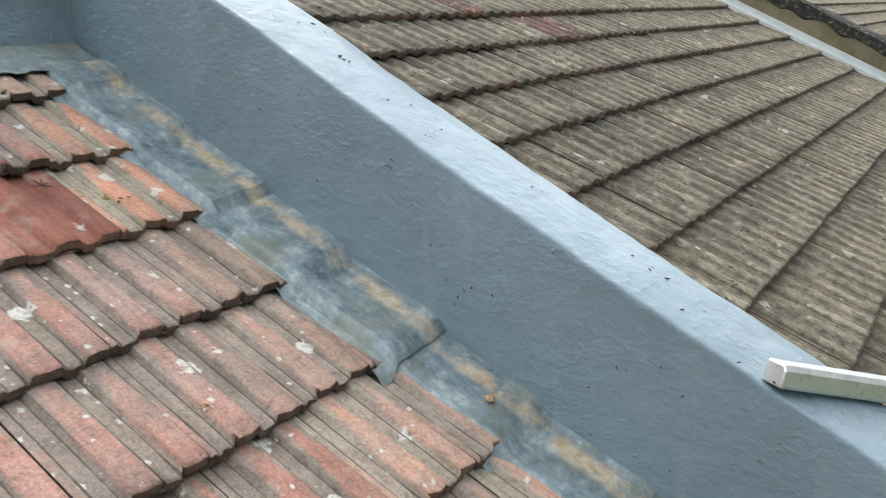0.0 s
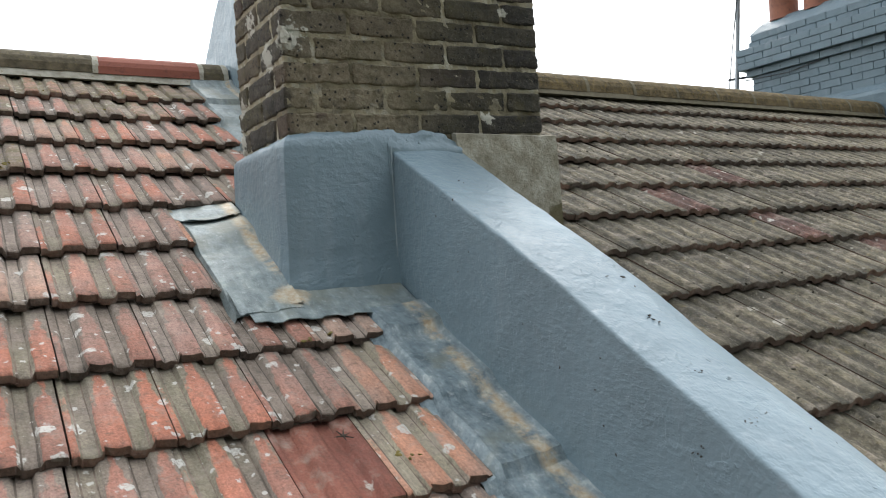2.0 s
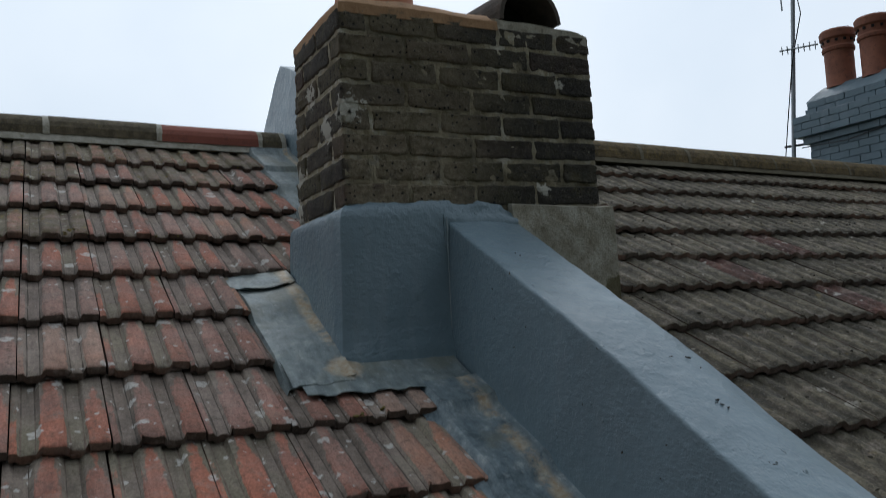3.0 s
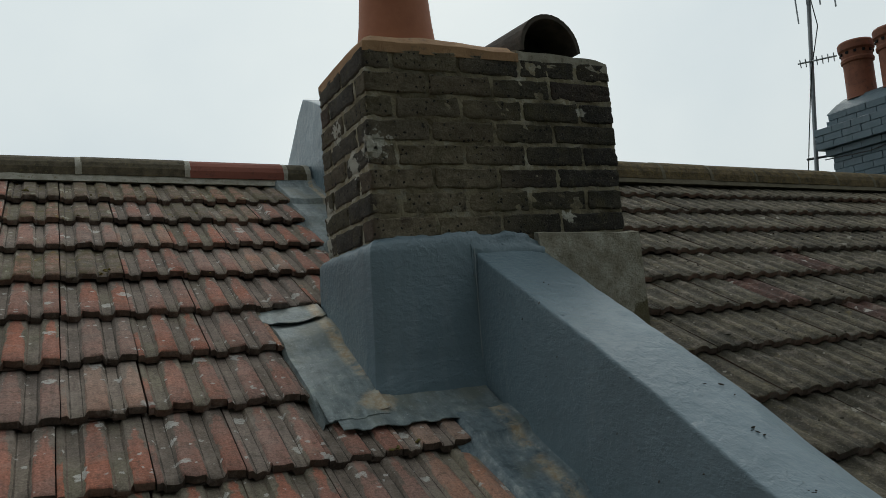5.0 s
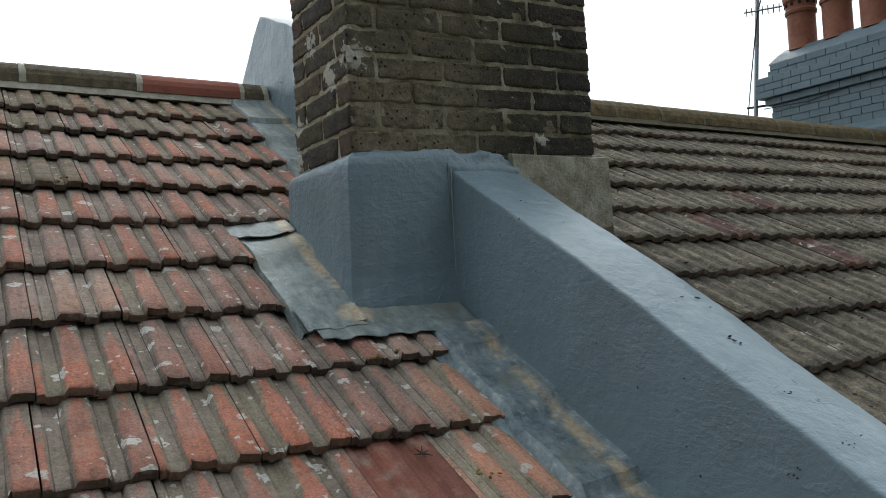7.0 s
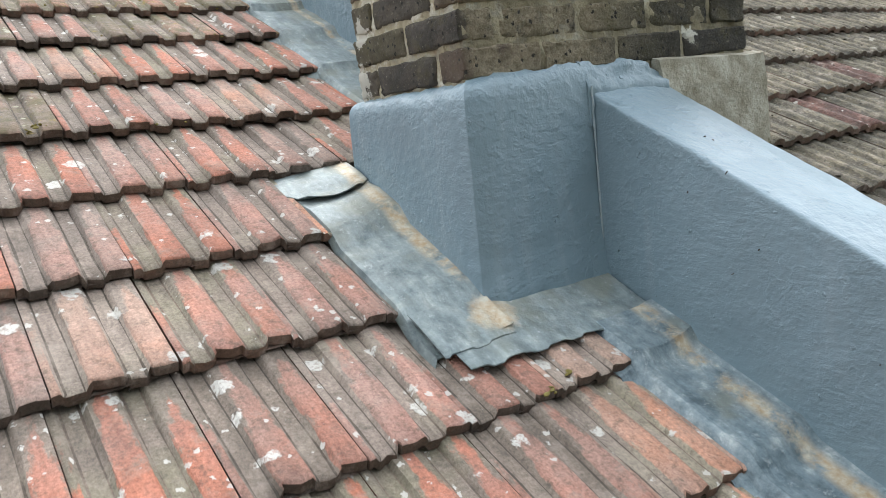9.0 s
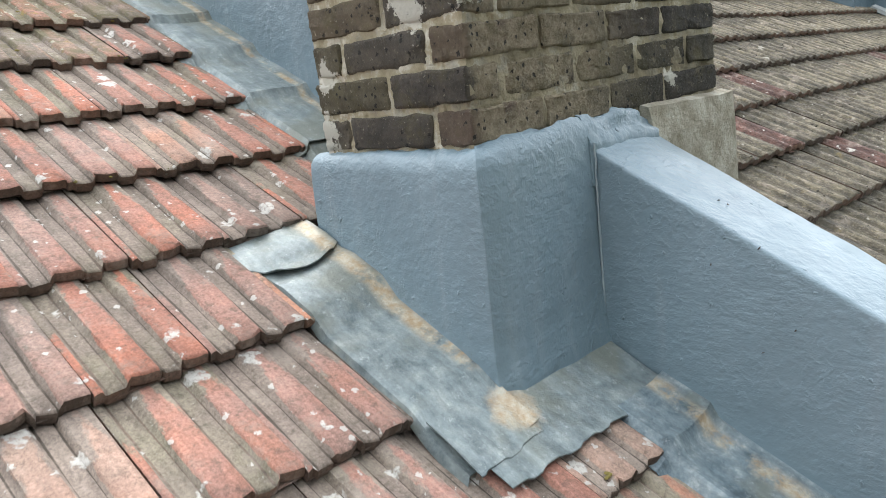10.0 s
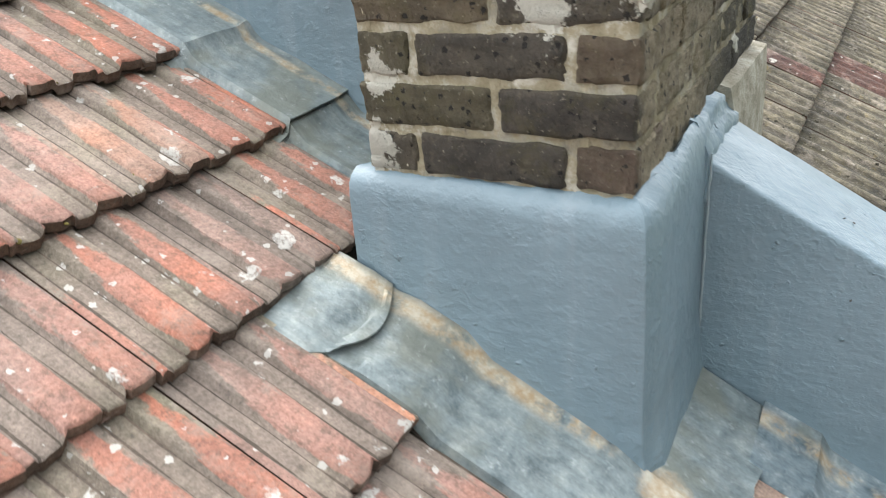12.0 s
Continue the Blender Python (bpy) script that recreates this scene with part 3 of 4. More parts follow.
def tile_field(parent, z0, x_first, cols, width, rows, right_end, mats_by, prof, gauge, length, thick, near, name, y_of, drop, lean=lambda y: 0.0):
    """Lays tiles column by column. right_end(row): where the row is cut. near(x, y): whether a tile is a part of its own."""
    cache = {}
    far_bm_v, far_f, far_m, far_roll = [], [], [], []
    rnd = random.Random(5)
    tilt = SLOPE - math.degrees(math.atan(drop / gauge))
    for j in rows:
        y = y_of(j)
        z = z0 + 0.566 * y
        end = right_end(j)
        for k in range(cols[0], cols[1]):
            x = x_first + k * width + lean(y)
            w = min(width - 0.001, end - x)
            if w < 0.008:
                continue
            full = w > width - 0.006
            variant = rnd.randrange(5)
            kind = mats_by(j, k, rnd)
            key = (round(w, 3), kind, variant if full else 0)
            if key not in cache:
                cache[key] = tile_mesh(name, prof if full else clipped(prof, w), length, thick, TILE_SETS[kind], seed=variant + 10 * len(kind))
            me = cache[key]
            m = pose(x + rnd.uniform(-0.0015, 0.0015), y + rnd.uniform(-0.004, 0.004), z + rnd.uniform(-0.003, 0.003), tilt + rnd.uniform(-0.5, 0.5), rnd.uniform(-0.3, 0.3), rnd.uniform(-0.15, 0.15))
            if near(x, y):
                ob = new(name, me)
                ob.matrix_basis = m
                ob.parent = parent
            else:
                base = len(far_bm_v)
                far_bm_v += [tuple(m @ v.co) for v in me.vertices]
                far_roll += [d.value for d in me.attributes["roll"].data]
                far_f += [[base + i for i in p.vertices] for p in me.polygons]
                far_m += [(p.material_index, kind) for p in me.polygons]
    if far_f:
        me = bpy.data.meshes.new(name + "_field")
        me.from_pydata(far_bm_v, [], far_f)
        me.attributes.new("roll", "FLOAT", "POINT").data.foreach_set("value", far_roll)
        slots = []
        for kind in sorted({k for _, k in far_m}):
            for i, mt in enumerate(TILE_SETS[kind]):
                slots.append((i, kind))
                me.materials.append(mt)
        where = {s: i for i, s in enumerate(slots)}
        for p, s in zip(me.polygons, far_m):
            p.material_index = where[s]
        ob = new(name + "_field", me)
        ob.parent = parent
        tagged(ob, kind="stuff")


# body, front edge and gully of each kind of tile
TILE_SETS = {"worn": (worn_tile, nose_shaded, gully_dirt), "pale": (pale_tile, nose_shaded, gully_dirt), "half": (half_tile, nose_shaded, gully_dirt),
             "grey": (dull_tile, nose_shaded, gully_dirt), "moss": (mossy_tile, nose_shaded, gully_dirt), "red": (red_plain, nose_shaded, red_plain),
             "brown": (grey_roll, nose_shaded, grey_pan), "rust": (brown_red, nose_shaded, brown_red)}


def left_end(j):
    if j in (0, 1):
        return -0.203
    return 0.170 if j < 0 else 0.205


def left_kind(j, k, rnd):
    if (j, k) == (-3, 1):
        return "red"
    r = rnd.random()
    if j == 6 and r < 0.85 or j == 5 and r < 0.25 or j in (3, 4) and r < 0.08:
        return "moss"
    if k >= 0 and j < 0:
        return ("pale" if r < 0.75 else "half") if k >= 2 else ("half" if r < 0.40 else "worn" if r < 0.85 else "pale")
    if k >= -2 and j >= 0:
        return "half" if r < 0.5 else ("pale" if r < 0.65 else "worn")
    return "grey" if r < 0.08 else ("half" if r < 0.26 else "worn")


tile_field(roof_left, Z_L, -0.478, (-19, 4), TILE_W, range(-13, 7), left_end, left_kind, PROFILE, GAUGE, TILE_LEN, 0.0240,
           lambda x, y: x > -2.1 and y > -2.75, "roof_tile", row_y, 0.031, lambda y: 0.013 + (0.012 if y > 0 else 0.05) * y)

# neighbour's tiles: two rolls to a tile, longer gauge
PROFILE_R = [(0.0, -0.012), (0.012, -0.012), (0.024, -0.003), (0.034, 0.0), (0.054, 0.0), (0.066, -0.004), (0.076, -0.013), (0.092, -0.013),
             (0.100, -0.012), (0.118, -0.012), (0.136, -0.003), (0.146, 0.0), (0.166, 0.0), (0.178, -0.004), (0.188, -0.013), (0.2255, -0.013)]
GAUGE_R = 0.288 / CS


def right_kind(j, k, rnd):
    r = rnd.random()
    if (j, k) in ((3, 10), (3, 11), (4, 8), (5, 6), (6, 9), (6, 19)):
        return "rust"
    return "brown"


tile_field(roof_right, Z_R, 0.665, (0, 29), 0.226, range(-8, 11), lambda j: 7.20, right_kind, PROFILE_R, GAUGE_R, GAUGE_R + 0.06, 0.026,
           lambda x, y: x < 4.3 and y > -1.6, "roof_tile", lambda j: -1.222 + 0.288 * j, 0.034)
tile_field(roof_far, Z_R, 7.80, (0, 71), 0.226, range(-8, 11), lambda j: 23.9, right_kind, PROFILE_R, GAUGE_R, GAUGE_R + 0.06, 0.026,
           lambda x, y: False, "roof_tile", lambda j: -1.222 + 0.288 * j, 0.034)


# ---- ridges ----
def ridge_piece(length, half, rise, thick):
    """A rounded ridge tile along x."""
    def arch(h, r, d):
        return [(h * math.sin(a), r * math.cos(a) ** 0.8 + d) for a in [radians(-90 + 15 * i) for i in range(13)]]
    out, ins = arch(half, rise, 0), arch(half - thick, rise - thick, 0)
    ring = out + ins[::-1]
    return loft([[(x, y, z) for y, z in ring] for x in (0.0, length * 0.5, length)])


def ridge(parent, x0, x1, y, z, length, mats, gap_mat, half=0.125, rise=0.095, seed=1):
    rnd = random.Random(seed)
    x, i = x0, 0
    while x < x1 - 0.05:
        ln = min(length, x1 - x) - 0.022
        part("ridge_tile", ridge_piece(ln, half, rise, 0.018), mats(i), parent, smooth=False, m=pose(x, y + rnd.uniform(-.004, .004), z + rnd.uniform(-.003, .003), 0, rnd.uniform(-.3, .3), 0))
        part("mortar_joint", ridge_piece(0.030, half + 0.002, rise + 0.001, 0.03), gap_mat, parent, m=pose(x + ln - 0.004, y, z))
        x += length
        i += 1
    bed = [[(x, y - half - 0.012 + 0.008 * noise.noise(Vector((x * 7, 0, 0))), z - 0.035), (x, y - half + 0.012, z + 0.016 + 0.006 * noise.noise(Vector((x * 9, 3, 0)))),
            (x, y + half - 0.012, z + 0.014), (x, y + half + 0.012, z - 0.035)] for x in np.linspace(x0, x1, int((x1 - x0) / 0.06))]
    part("mortar_bed", loft(bed), gap_mat, parent)


ridge_left = tagged(empty("ridge_left"), "row of brown clay ridge tiles, one red, bedded in pale mortar", "roof ridge", kind="structure")
ridge(ridge_left, -4.41, 0.40, RIDGE_Y, 1.108, 0.52, lambda i: ridge_red if i == 8 else ridge_brown, mortar_white, 0.142, 0.117)
ridge_right = tagged(empty("ridge_right"), "row of mossy ridge tiles with yellow lichen", "roof ridge", kind="structure")
ridge(ridge_right, 0.68, 6.74, RIDGE_Y, 1.195, 0.46, lambda i: ridge_moss, plain("mossy_mortar", (0.10, 0.085, 0.055), (0.20, 0.175, 0.12), 12, 0.95), 0.165, 0.150, 2)


# ---- lead flashings ----
def sheet(parent, rows, label, thick=0.0025, mats=None):
    """A dressed metal sheet over rows of points, with thickness and small dents."""
    bm = bmesh.new()
    top = [[bm.verts.new(wob(p, 14, 0.0018)) for p in r] for r in rows]
    for a, b in zip(top, top[1:]):
        for i in range(len(a) - 1):
            bm.faces.new((a[i], a[i + 1], b[i + 1], b[i]))
    bmesh.ops.recalc_face_normals(bm, faces=bm.faces)
    if sum(f.normal.z for f in bm.faces) < 0:
        bmesh.ops.reverse_faces(bm, faces=bm.faces)
    ret = bmesh.ops.extrude_face_region(bm, geom=bm.faces[:])
    for v in [g for g in ret["geom"] if isinstance(g, bmesh.types.BMVert)]:
        v.co.z += thick
    return part("lead_sheet", bm, mats or lead, parent, label, smooth=True)


def tile_top(x):
    """Height of the tile profile at x over the left roof's plane."""
    u = (x + 0.478) % TILE_W
    for (xa, ha), (xb, hb) in zip(PROFILE, PROFILE[1:]):
        if xa <= u <= xb:
            return ha + (hb - ha) * (u - xa) / (xb - xa)
    return -0.004


def tile_surface(y):
    """Height of the tiles' rolls at y: a low saw-tooth from course to course, softened as lead would lie on it."""
    j = max(k for k in range(-16, 8) if row_y(k) <= y + 1e-6)
    u = (y - row_y(j)) / 0.265
    deep = 0.026
    saw = -deep * u
    if u > 0.91:
        saw = -deep * 0.91 + deep * 0.91 * min(1.0, (u - 0.91) / 0.09) ** 1.5
    return zl(y) + saw


def gutter_strip(run, y0, y1, x_in, x_wall, lift, label, mats):
    rows = []
    n = max(8, int(abs(y1 - y0) / 0.018))
    for k in range(n + 1):
        y = y0 + (y1 - y0) * k / n
        wig = 0.010 * noise.noise(Vector((y * 7, 1.3, 0)))
        bulge = 0.010 * noise.noise(Vector((y * 9, 5.3, 0))) + 0.012 * math.exp(-((y + 1.045) / 0.022) ** 2)
        base = tile_surface(y) + lift
        rows.append([(x_in - 0.05, y, base - 0.040), (x_in - 0.014, y, base - 0.028), (x_in - 0.004 + wig * 0.4, y, base - 0.008), (x_in + 0.004 + wig, y, base + 0.001), (x_in + 0.035, y, base + 0.001), (x_in + 0.07, y, base + 0.001 + bulge * 0.6),
                     (x_in + 0.105, y, base + 0.003 + bulge * 0.6), (x_wall - 0.045, y, base + 0.006), (x_wall - 0.025, y, base + 0.009 + bulge * 0.4), (x_wall - 0.008, y, base + 0.014 + wig * 0.5), (x_wall + 0.004, y, base + 0.018 + wig * 0.6)])
    return sheet(run, rows, label, mats=mats)


wall_run = tagged(empty("lead_flashing"), "weathered lead flashing in lapped lengths along the foot of the wall", "flashing")
upper_run = tagged(empty("lead_flashing"), "weathered lead flashing beside the upper parapet behind the chimney", "flashing")
chimney_run = tagged(empty("lead_flashing"), "mottled lead sheets dressed round the foot of the chimney", "flashing")
gutter_strip(wall_run, -2.35, -1.31, 0.168, 0.343, 0.000, "weathered grey lead strip between cut tiles and painted wall", lead_wall)
gutter_strip(wall_run, -1.352, -0.172, 0.161, 0.343, 0.009, "ochre-stained lead strip lapped over the sheet below, beside the wall", lead_wall)
gutter_strip(wall_run, -3.6, -2.30, 0.168, 0.343, -0.005, "weathered grey lead strip between cut tiles and painted wall", lead_wall)
gutter_strip(upper_run, 0.50, 0.83, 0.203, 0.425, -0.008, "weathered lead strip beside the upper parapet behind the chimney", lead_upper)
gutter_strip(upper_run, 0.805, 1.98, 0.203, 0.425, 0.002, "weathered lead strip lapped over the sheet below", lead_upper)


def apron(x0, x1, y_top, y_low, lift, label, follow, tip=0.0):
    """Lead dressed down over the tiles below the chimney front, its lower edge pressed over the rolls."""
    rows = []
    for k in range(9):
        t = k / 8
        row = []
        for i in range(61):
            x = x0 + (x1 - x0) * i / 60
            low = y_low + 0.010 * noise.noise(Vector((x * 9, 4.1, 0))) + follow * 0.5 * (tile_top(x) + 0.008)
            y = y_top + (low - y_top) * t
            sink = (lift - 0.009) * max(1 - min(1.0, t * 2.5), max(0.0, (i - 44) / 16)) if tip else 0.0
            y += tip * (i / 60) ** 2 * t
            bed = zl(y) - 0.026 * (y - row_y(-1)) / 0.265
            row.append((x, y, bed + lift - sink + tile_top(x) * max(0.0, (t - 0.4) / 0.6) * follow + 0.002 + 0.008 * (1 - t) ** 2))
        rows.append(row)
    return sheet(chimney_run, rows, label, mats=lead_side)


apron(-0.196, 0.336, -0.02, -0.192, 0.008, "lead apron dressed over the tile rolls below the chimney", 0.36)
apron(-0.222, 0.030, -0.02, -0.148, 0.012, "upper lead sheet folded round the chimney corner, ochre stained", 0.32, 0.022)


def tucked(y):
    """Lead on the tiles, running on under the nose of the next course."""
    return tile_surface(y) if y < 0.42 else min(tile_surface(y), zl(y) - 0.026 - 0.20 * max(0.0, y - 0.47))


def side_sheet(y0, y1, x_out, lift, round_low, label):
    rows = []
    n = 16
    for k in range(n + 1):
        t = k / n
        edge = y0 + (y1 - y0) * t
        row = [(x_out - 0.010, edge, tucked(edge) + lift - 0.030), (x_out - 0.004, edge, tucked(edge) + lift - 0.018)]
        for i in range(13):
            u = i / 12
            x = x_out + (-0.026 - x_out) * u
            y = y0 + (y1 - y0) * t - round_low * (math.sin(math.pi * u) - 0.9 * (1 - u) ** 3) * (1 - t)
            row.append((x, y, tucked(y) + lift - 0.008 * (1 - u) ** 3 + 0.022 * u ** 2))
        rows.append(row)
    return sheet(chimney_run, rows, label, mats=lead_side)


side_sheet(-0.120, 0.600, -0.224, -0.002, 0.0, "grey lead side flashing beside the painted chimney base")
side_sheet(0.432, 0.550, -0.266, 0.003, 0.042, "upper lead sheet with a rounded lower edge lapping the side flashing")


# ---- the chimney ----
CH_X, CH_Y, CH_Z0, COURSE = 1.020, 0.480, 0.402, 0.0815
BED = 0.033  # the beds climb a little towards the neighbour's side
chimney = tagged(empty("chimney", pose(0, 0, 0)), "sooty yellow stock brick chimney with blue-grey painted cement base", "chimney")

core = box(0.0112, CH_X - 0.0112, 0.0112, CH_Y - 0.0112, -0.35, CH_Z0 + 9 * COURSE - 0.012)
bmesh.ops.subdivide_edges(core, edges=core.edges[:], cuts=70, use_grid_fill=True)
for v in core.verts:
    v.co.z += BED * v.co.x
    v.co = wob(wob(v.co, 38, 0.0036), 95, 0.0036)
part("mortar_core", core, mortar, chimney, "pale weathered mortar joints")

BRICKS = {}


def brick_mesh(lx, ly, lz, variant):
    key = (round(lx, 3), round(ly, 3), variant)
    if key not in BRICKS:
        rnd = random.Random(hash(key[:2]) % 1000 + variant)
        bm = box(-lx / 2, lx / 2, -ly / 2, ly / 2, -lz / 2, lz / 2, 0.005)
        bmesh.ops.subdivide_edges(bm, edges=[e for e in bm.edges if e.calc_length() > 0.05], cuts=5, use_grid_fill=True)
        for v in bm.verts:
            v.co += Vector((rnd.uniform(-1, 1), rnd.uniform(-1, 1), rnd.uniform(-1, 1))) * 0.0020 + noise.noise_vector(v.co * 26 + Vector((variant * 9.1, 0, 0))) * 0.0042
        BRICKS[key] = mesh_of(bm, "brick", brick_mat, smooth=True, sharp=50)
    return BRICKS[key]


def lay(parent, x0, x1, y0, y1, z, lx, ly, lz, rnd, mats=None):
    ob = new("brick", brick_mesh(x1 - x0 - 0.013, y1 - y0 - 0.013 if ly is None else ly, lz, rnd.randrange(4)) if mats is None else mats)
    ob.matrix_basis = pose((x0 + x1) / 2, (y0 + y1) / 2, z + BED * (x0 + x1) / 2, rnd.uniform(-.5, .5), rnd.uniform(-.6, .6) - 1.9, rnd.uniform(-.5, .5))
    ob.parent = parent


rnd = random.Random(11)
UNIT, DEPTH = 0.249, 0.108
for c in range(9):
    z = CH_Z0 + (c + 0.5) * COURSE
    odd = c % 2
    # odd courses: a stretcher of the front turns the corner; even ones: a stretcher of the side
    cuts = [0.0, 0.236] if odd else [DEPTH]
    while cuts[-1] + UNIT < CH_X - 0.08:
        cuts.append(cuts[-1] + UNIT)
    cuts.append(CH_X)
    for a, b in zip(cuts, cuts[1:]):
        d = rnd.uniform(-0.003, 0.003)
        lay(chimney, a, b, d, d + DEPTH, z, None, None, COURSE - 0.0135, rnd)
        lay(chimney, a, b, CH_Y - DEPTH + d, CH_Y + d, z, None, None, COURSE - 0.0135, rnd)
    ycuts = [DEPTH, CH_Y - DEPTH] if odd else [0.0, 0.228, CH_Y]
    for a, b in zip(ycuts, ycuts[1:]):
        d = rnd.uniform(-0.003, 0.003)
        lay(chimney, d, DEPTH + d, a, min(b, CH_Y - (DEPTH if odd else 0.0)) if odd else b, z, None, None, COURSE - 0.0135, rnd)
    for a, b in ((DEPTH, 0.24), (0.24, CH_Y - DEPTH)):
        lay(chimney, CH_X - DEPTH, CH_X, a, b, z, None, None, COURSE - 0.0135, rnd)


# painted cement upstand round the foot of the chimney
def upstand():
    outline = lambda o, i: [(0.372, -o), (0.02, -o - 0.004), (-o * 0.72, -o * 0.72), (-o, 0.02), (-o + 0.004, 0.28), (-o + 0.010, CH_Y + 0.03), (0.03, CH_Y + 0.03), (0.372, 0.05)]
    rings = []
    for z, o in ((-0.16, 0.058), (0.0, 0.050), (0.06, 0.040), (0.14, 0.034), (0.30, 0.030), (0.40, 0.028), (0.445, 0.025), (0.464, 0.021), (0.476, 0.012), (0.483, 0.001), (0.488, -0.012)):
        ring = []
        pts = outline(o, 0)
        for (xa, ya), (xb, yb) in zip(pts, pts[1:] + pts[:1]):
            for k in range(16):
                t = k / 16
                x, y = xa + (xb - xa) * t, ya + (yb - ya) * t
                front = 0.004 + 0.038 * min(1.0, x / 0.33) if y < 0.01 and x > 0.0 and z > 0.42 else 0.0
                q = Vector((x, y, z + front * (z - 0.42) / 0.08))
                if z > 0.43:
                    q.z += (0.007 * noise.noise(q * 19) + 0.004 * noise.noise(q * 47)) * (z - 0.43) / 0.05
                ring.append(q + noise.noise_vector(q * 7) * 0.004)
        rings.append(ring)
    return loft(rings)


part("cement_base", upstand(), paint, chimney, "rounded cement base with blue-grey paint", smooth=True, sharp=70)

# paint run over the joint of wall top and chimney
rings = []
for k in range(45):
    x = 0.335 + 0.285 * k / 44
    hz = 0.508 + 0.012 * noise.noise(Vector((x * 11, 0, 0))) - 0.03 * max(0, (x - 0.56) / 0.06)
    ring = [(x, 0.012, 0.36), (x, -0.034, 0.36), (x, -0.032, 0.440), (x, -0.031, 0.456), (x, -0.022, 0.468 + 0.2 * (hz - 0.5)), (x, -0.017, 0.478 + 0.3 * (hz - 0.5)), (x, -0.012, 0.492 + 0.6 * (hz - 0.5)), (x, -0.009, hz), (x, 0.012, hz + 0.006)]
    rings.append([wob(wob(q, 24, 0.007), 60, 0.004) for q in ring])
part("painted_fillet", loft(rings), paint, chimney, "lumpy blue-grey paint over the wall joint", smooth=True, sharp=70)

rings = []
for k, z in enumerate(np.linspace(0.0, 0.455, 40)):
    r = 0.0022 + 0.0014 * noise.noise(Vector((k * 0.7, 0, 0)))
    cx, cy = 0.341 + 0.003 * noise.noise(Vector((0, 0, z * 30))), -0.036 + 0.002 * noise.noise(Vector((5, 0, z * 30)))
    rings.append([(cx + r * math.cos(q), cy + r * math.sin(q), z) for q in [radians(60 * n) for n in range(6)]])
part("sealant_line", loft(rings), bead_highlight, chimney, "thin bead with the corner's highlight put into its pale paint")

# bare render on the neighbour's side
rings = []
for k in range(13):
    x = 0.610 + 0.445 * k / 12
    w = lambda i: 0.006 * noise.noise(Vector((x * 9, i, 0)))
    rings.append([(x, 0.012, -0.3), (x, -0.040, -0.3), (x, -0.036 + w(1), 0.0), (x, -0.031 + w(2), 0.25), (x, -0.028 + w(3), 0.44), (x, -0.020 + w(4), 0.508 + w(5)), (x, 0.012, 0.517 + w(5))])
part("bare_render", loft(rings), render_mossy, chimney, "flaking bare grey cement render")

# lime patch on the corner
bm = bmesh.new()
bmesh.ops.create_icosphere(bm, subdivisions=3, radius=1.0)
for v in bm.verts:
    p = v.co.copy()
    v.co = Vector((p.x * 0.026, p.y * 0.014, p.z * 0.030)) + noise.noise_vector(p * 2.3) * 0.024
    v.co.x, v.co.y = max(-0.011, v.co.x), max(-0.011, v.co.y)
part("lime_patch", bm, mortar_lime, chimney, "white lime mortar patch on a broken brick", smooth=True, m=pose(0.008, 0.008, 0.792))

# flaunching of orange cement on the pot's half, grey on the other
bm = bmesh.new()
N, M = 26, 14
grid = []
for i in range(N + 1):
    x = 0.006 + 0.600 * i / N
    col = []
    for j in range(M + 1):
        y = 0.005 + (CH_Y - 0.010) * j / M
        e = min(1, (x - 0.006) / 0.06, (0.610 - x) / 0.05 + 0.1, (y - 0.005) / 0.06, (CH_Y - 0.005 - y) / 0.06)
        e = max(0.0, e)
        r = math.hypot(x - 0.245, y - 0.24)
        z = 1.146 + BED * x + 0.036 * min(1.0, e * 1.25) ** 0.6 + 0.034 * math.exp(-((r / 0.20) ** 2)) + 0.005 * noise.noise(Vector((x * 9, y * 9, 0)))
        col.append(bm.verts.new((x, y, z)))
    grid.append(col)
for i in range(N):
    for j in range(M):
        bm.faces.new((grid[i][j], grid[i + 1][j], grid[i + 1][j + 1], grid[i][j + 1]))
ret = bmesh.ops.extrude_face_region(bm, geom=bm.faces[:])
for v in [g for g in ret["geom"] if isinstance(g, bmesh.types.BMVert)]:
    v.co.z = 1.116 + BED * v.co.x
part("flaunching", bm, flaunch_mat, chimney, "smooth orange cement flaunching", smooth=True)
bm = box(0.606, CH_X - 0.012, 0.012, CH_Y - 0.012, 1.135, 1.185)
bmesh.ops.subdivide_edges(bm, edges=bm.edges[:], cuts=7, use_grid_fill=True)
for v in bm.verts:
    edge = min((CH_X - 0.012 - v.co.x) / 0.09, (v.co.y - 0.012) / 0.06 + 0.4, 1)
    if v.co.z > 1.165:
        v.co.z = 1.166 + 0.036 * max(0, edge)
    v.co = wob(v.co, 12, 0.010)
part("grey_flaunching", bm, render_grey, chimney, "rough grey cement")

pot = lathe([(0.152, 0.0), (0.146, 0.06), (0.135, 0.15), (0.127, 0.26), (0.120, 0.42), (0.116, 0.60), (0.100, 0.60), (0.106, 0.30), (0.126, 0.02)], 40)
part("chimney_pot", pot, terracotta, chimney, "clean tapered terracotta chimney pot", smooth=True, m=pose(0.236, 0.24, 1.165))


def half_round(r, thick, length):
    arc = [radians(180 * i / 16) for i in range(17)]
    ring = [(r * math.cos(a), r * 1.02 * math.sin(a)) for a in arc] + [((r - thick) * math.cos(a), (r - thick) * 1.02 * math.sin(a)) for a in reversed(arc)]
    return loft([[(x, y, z) for x, z in ring] for y in (0, length * 0.5, length)])


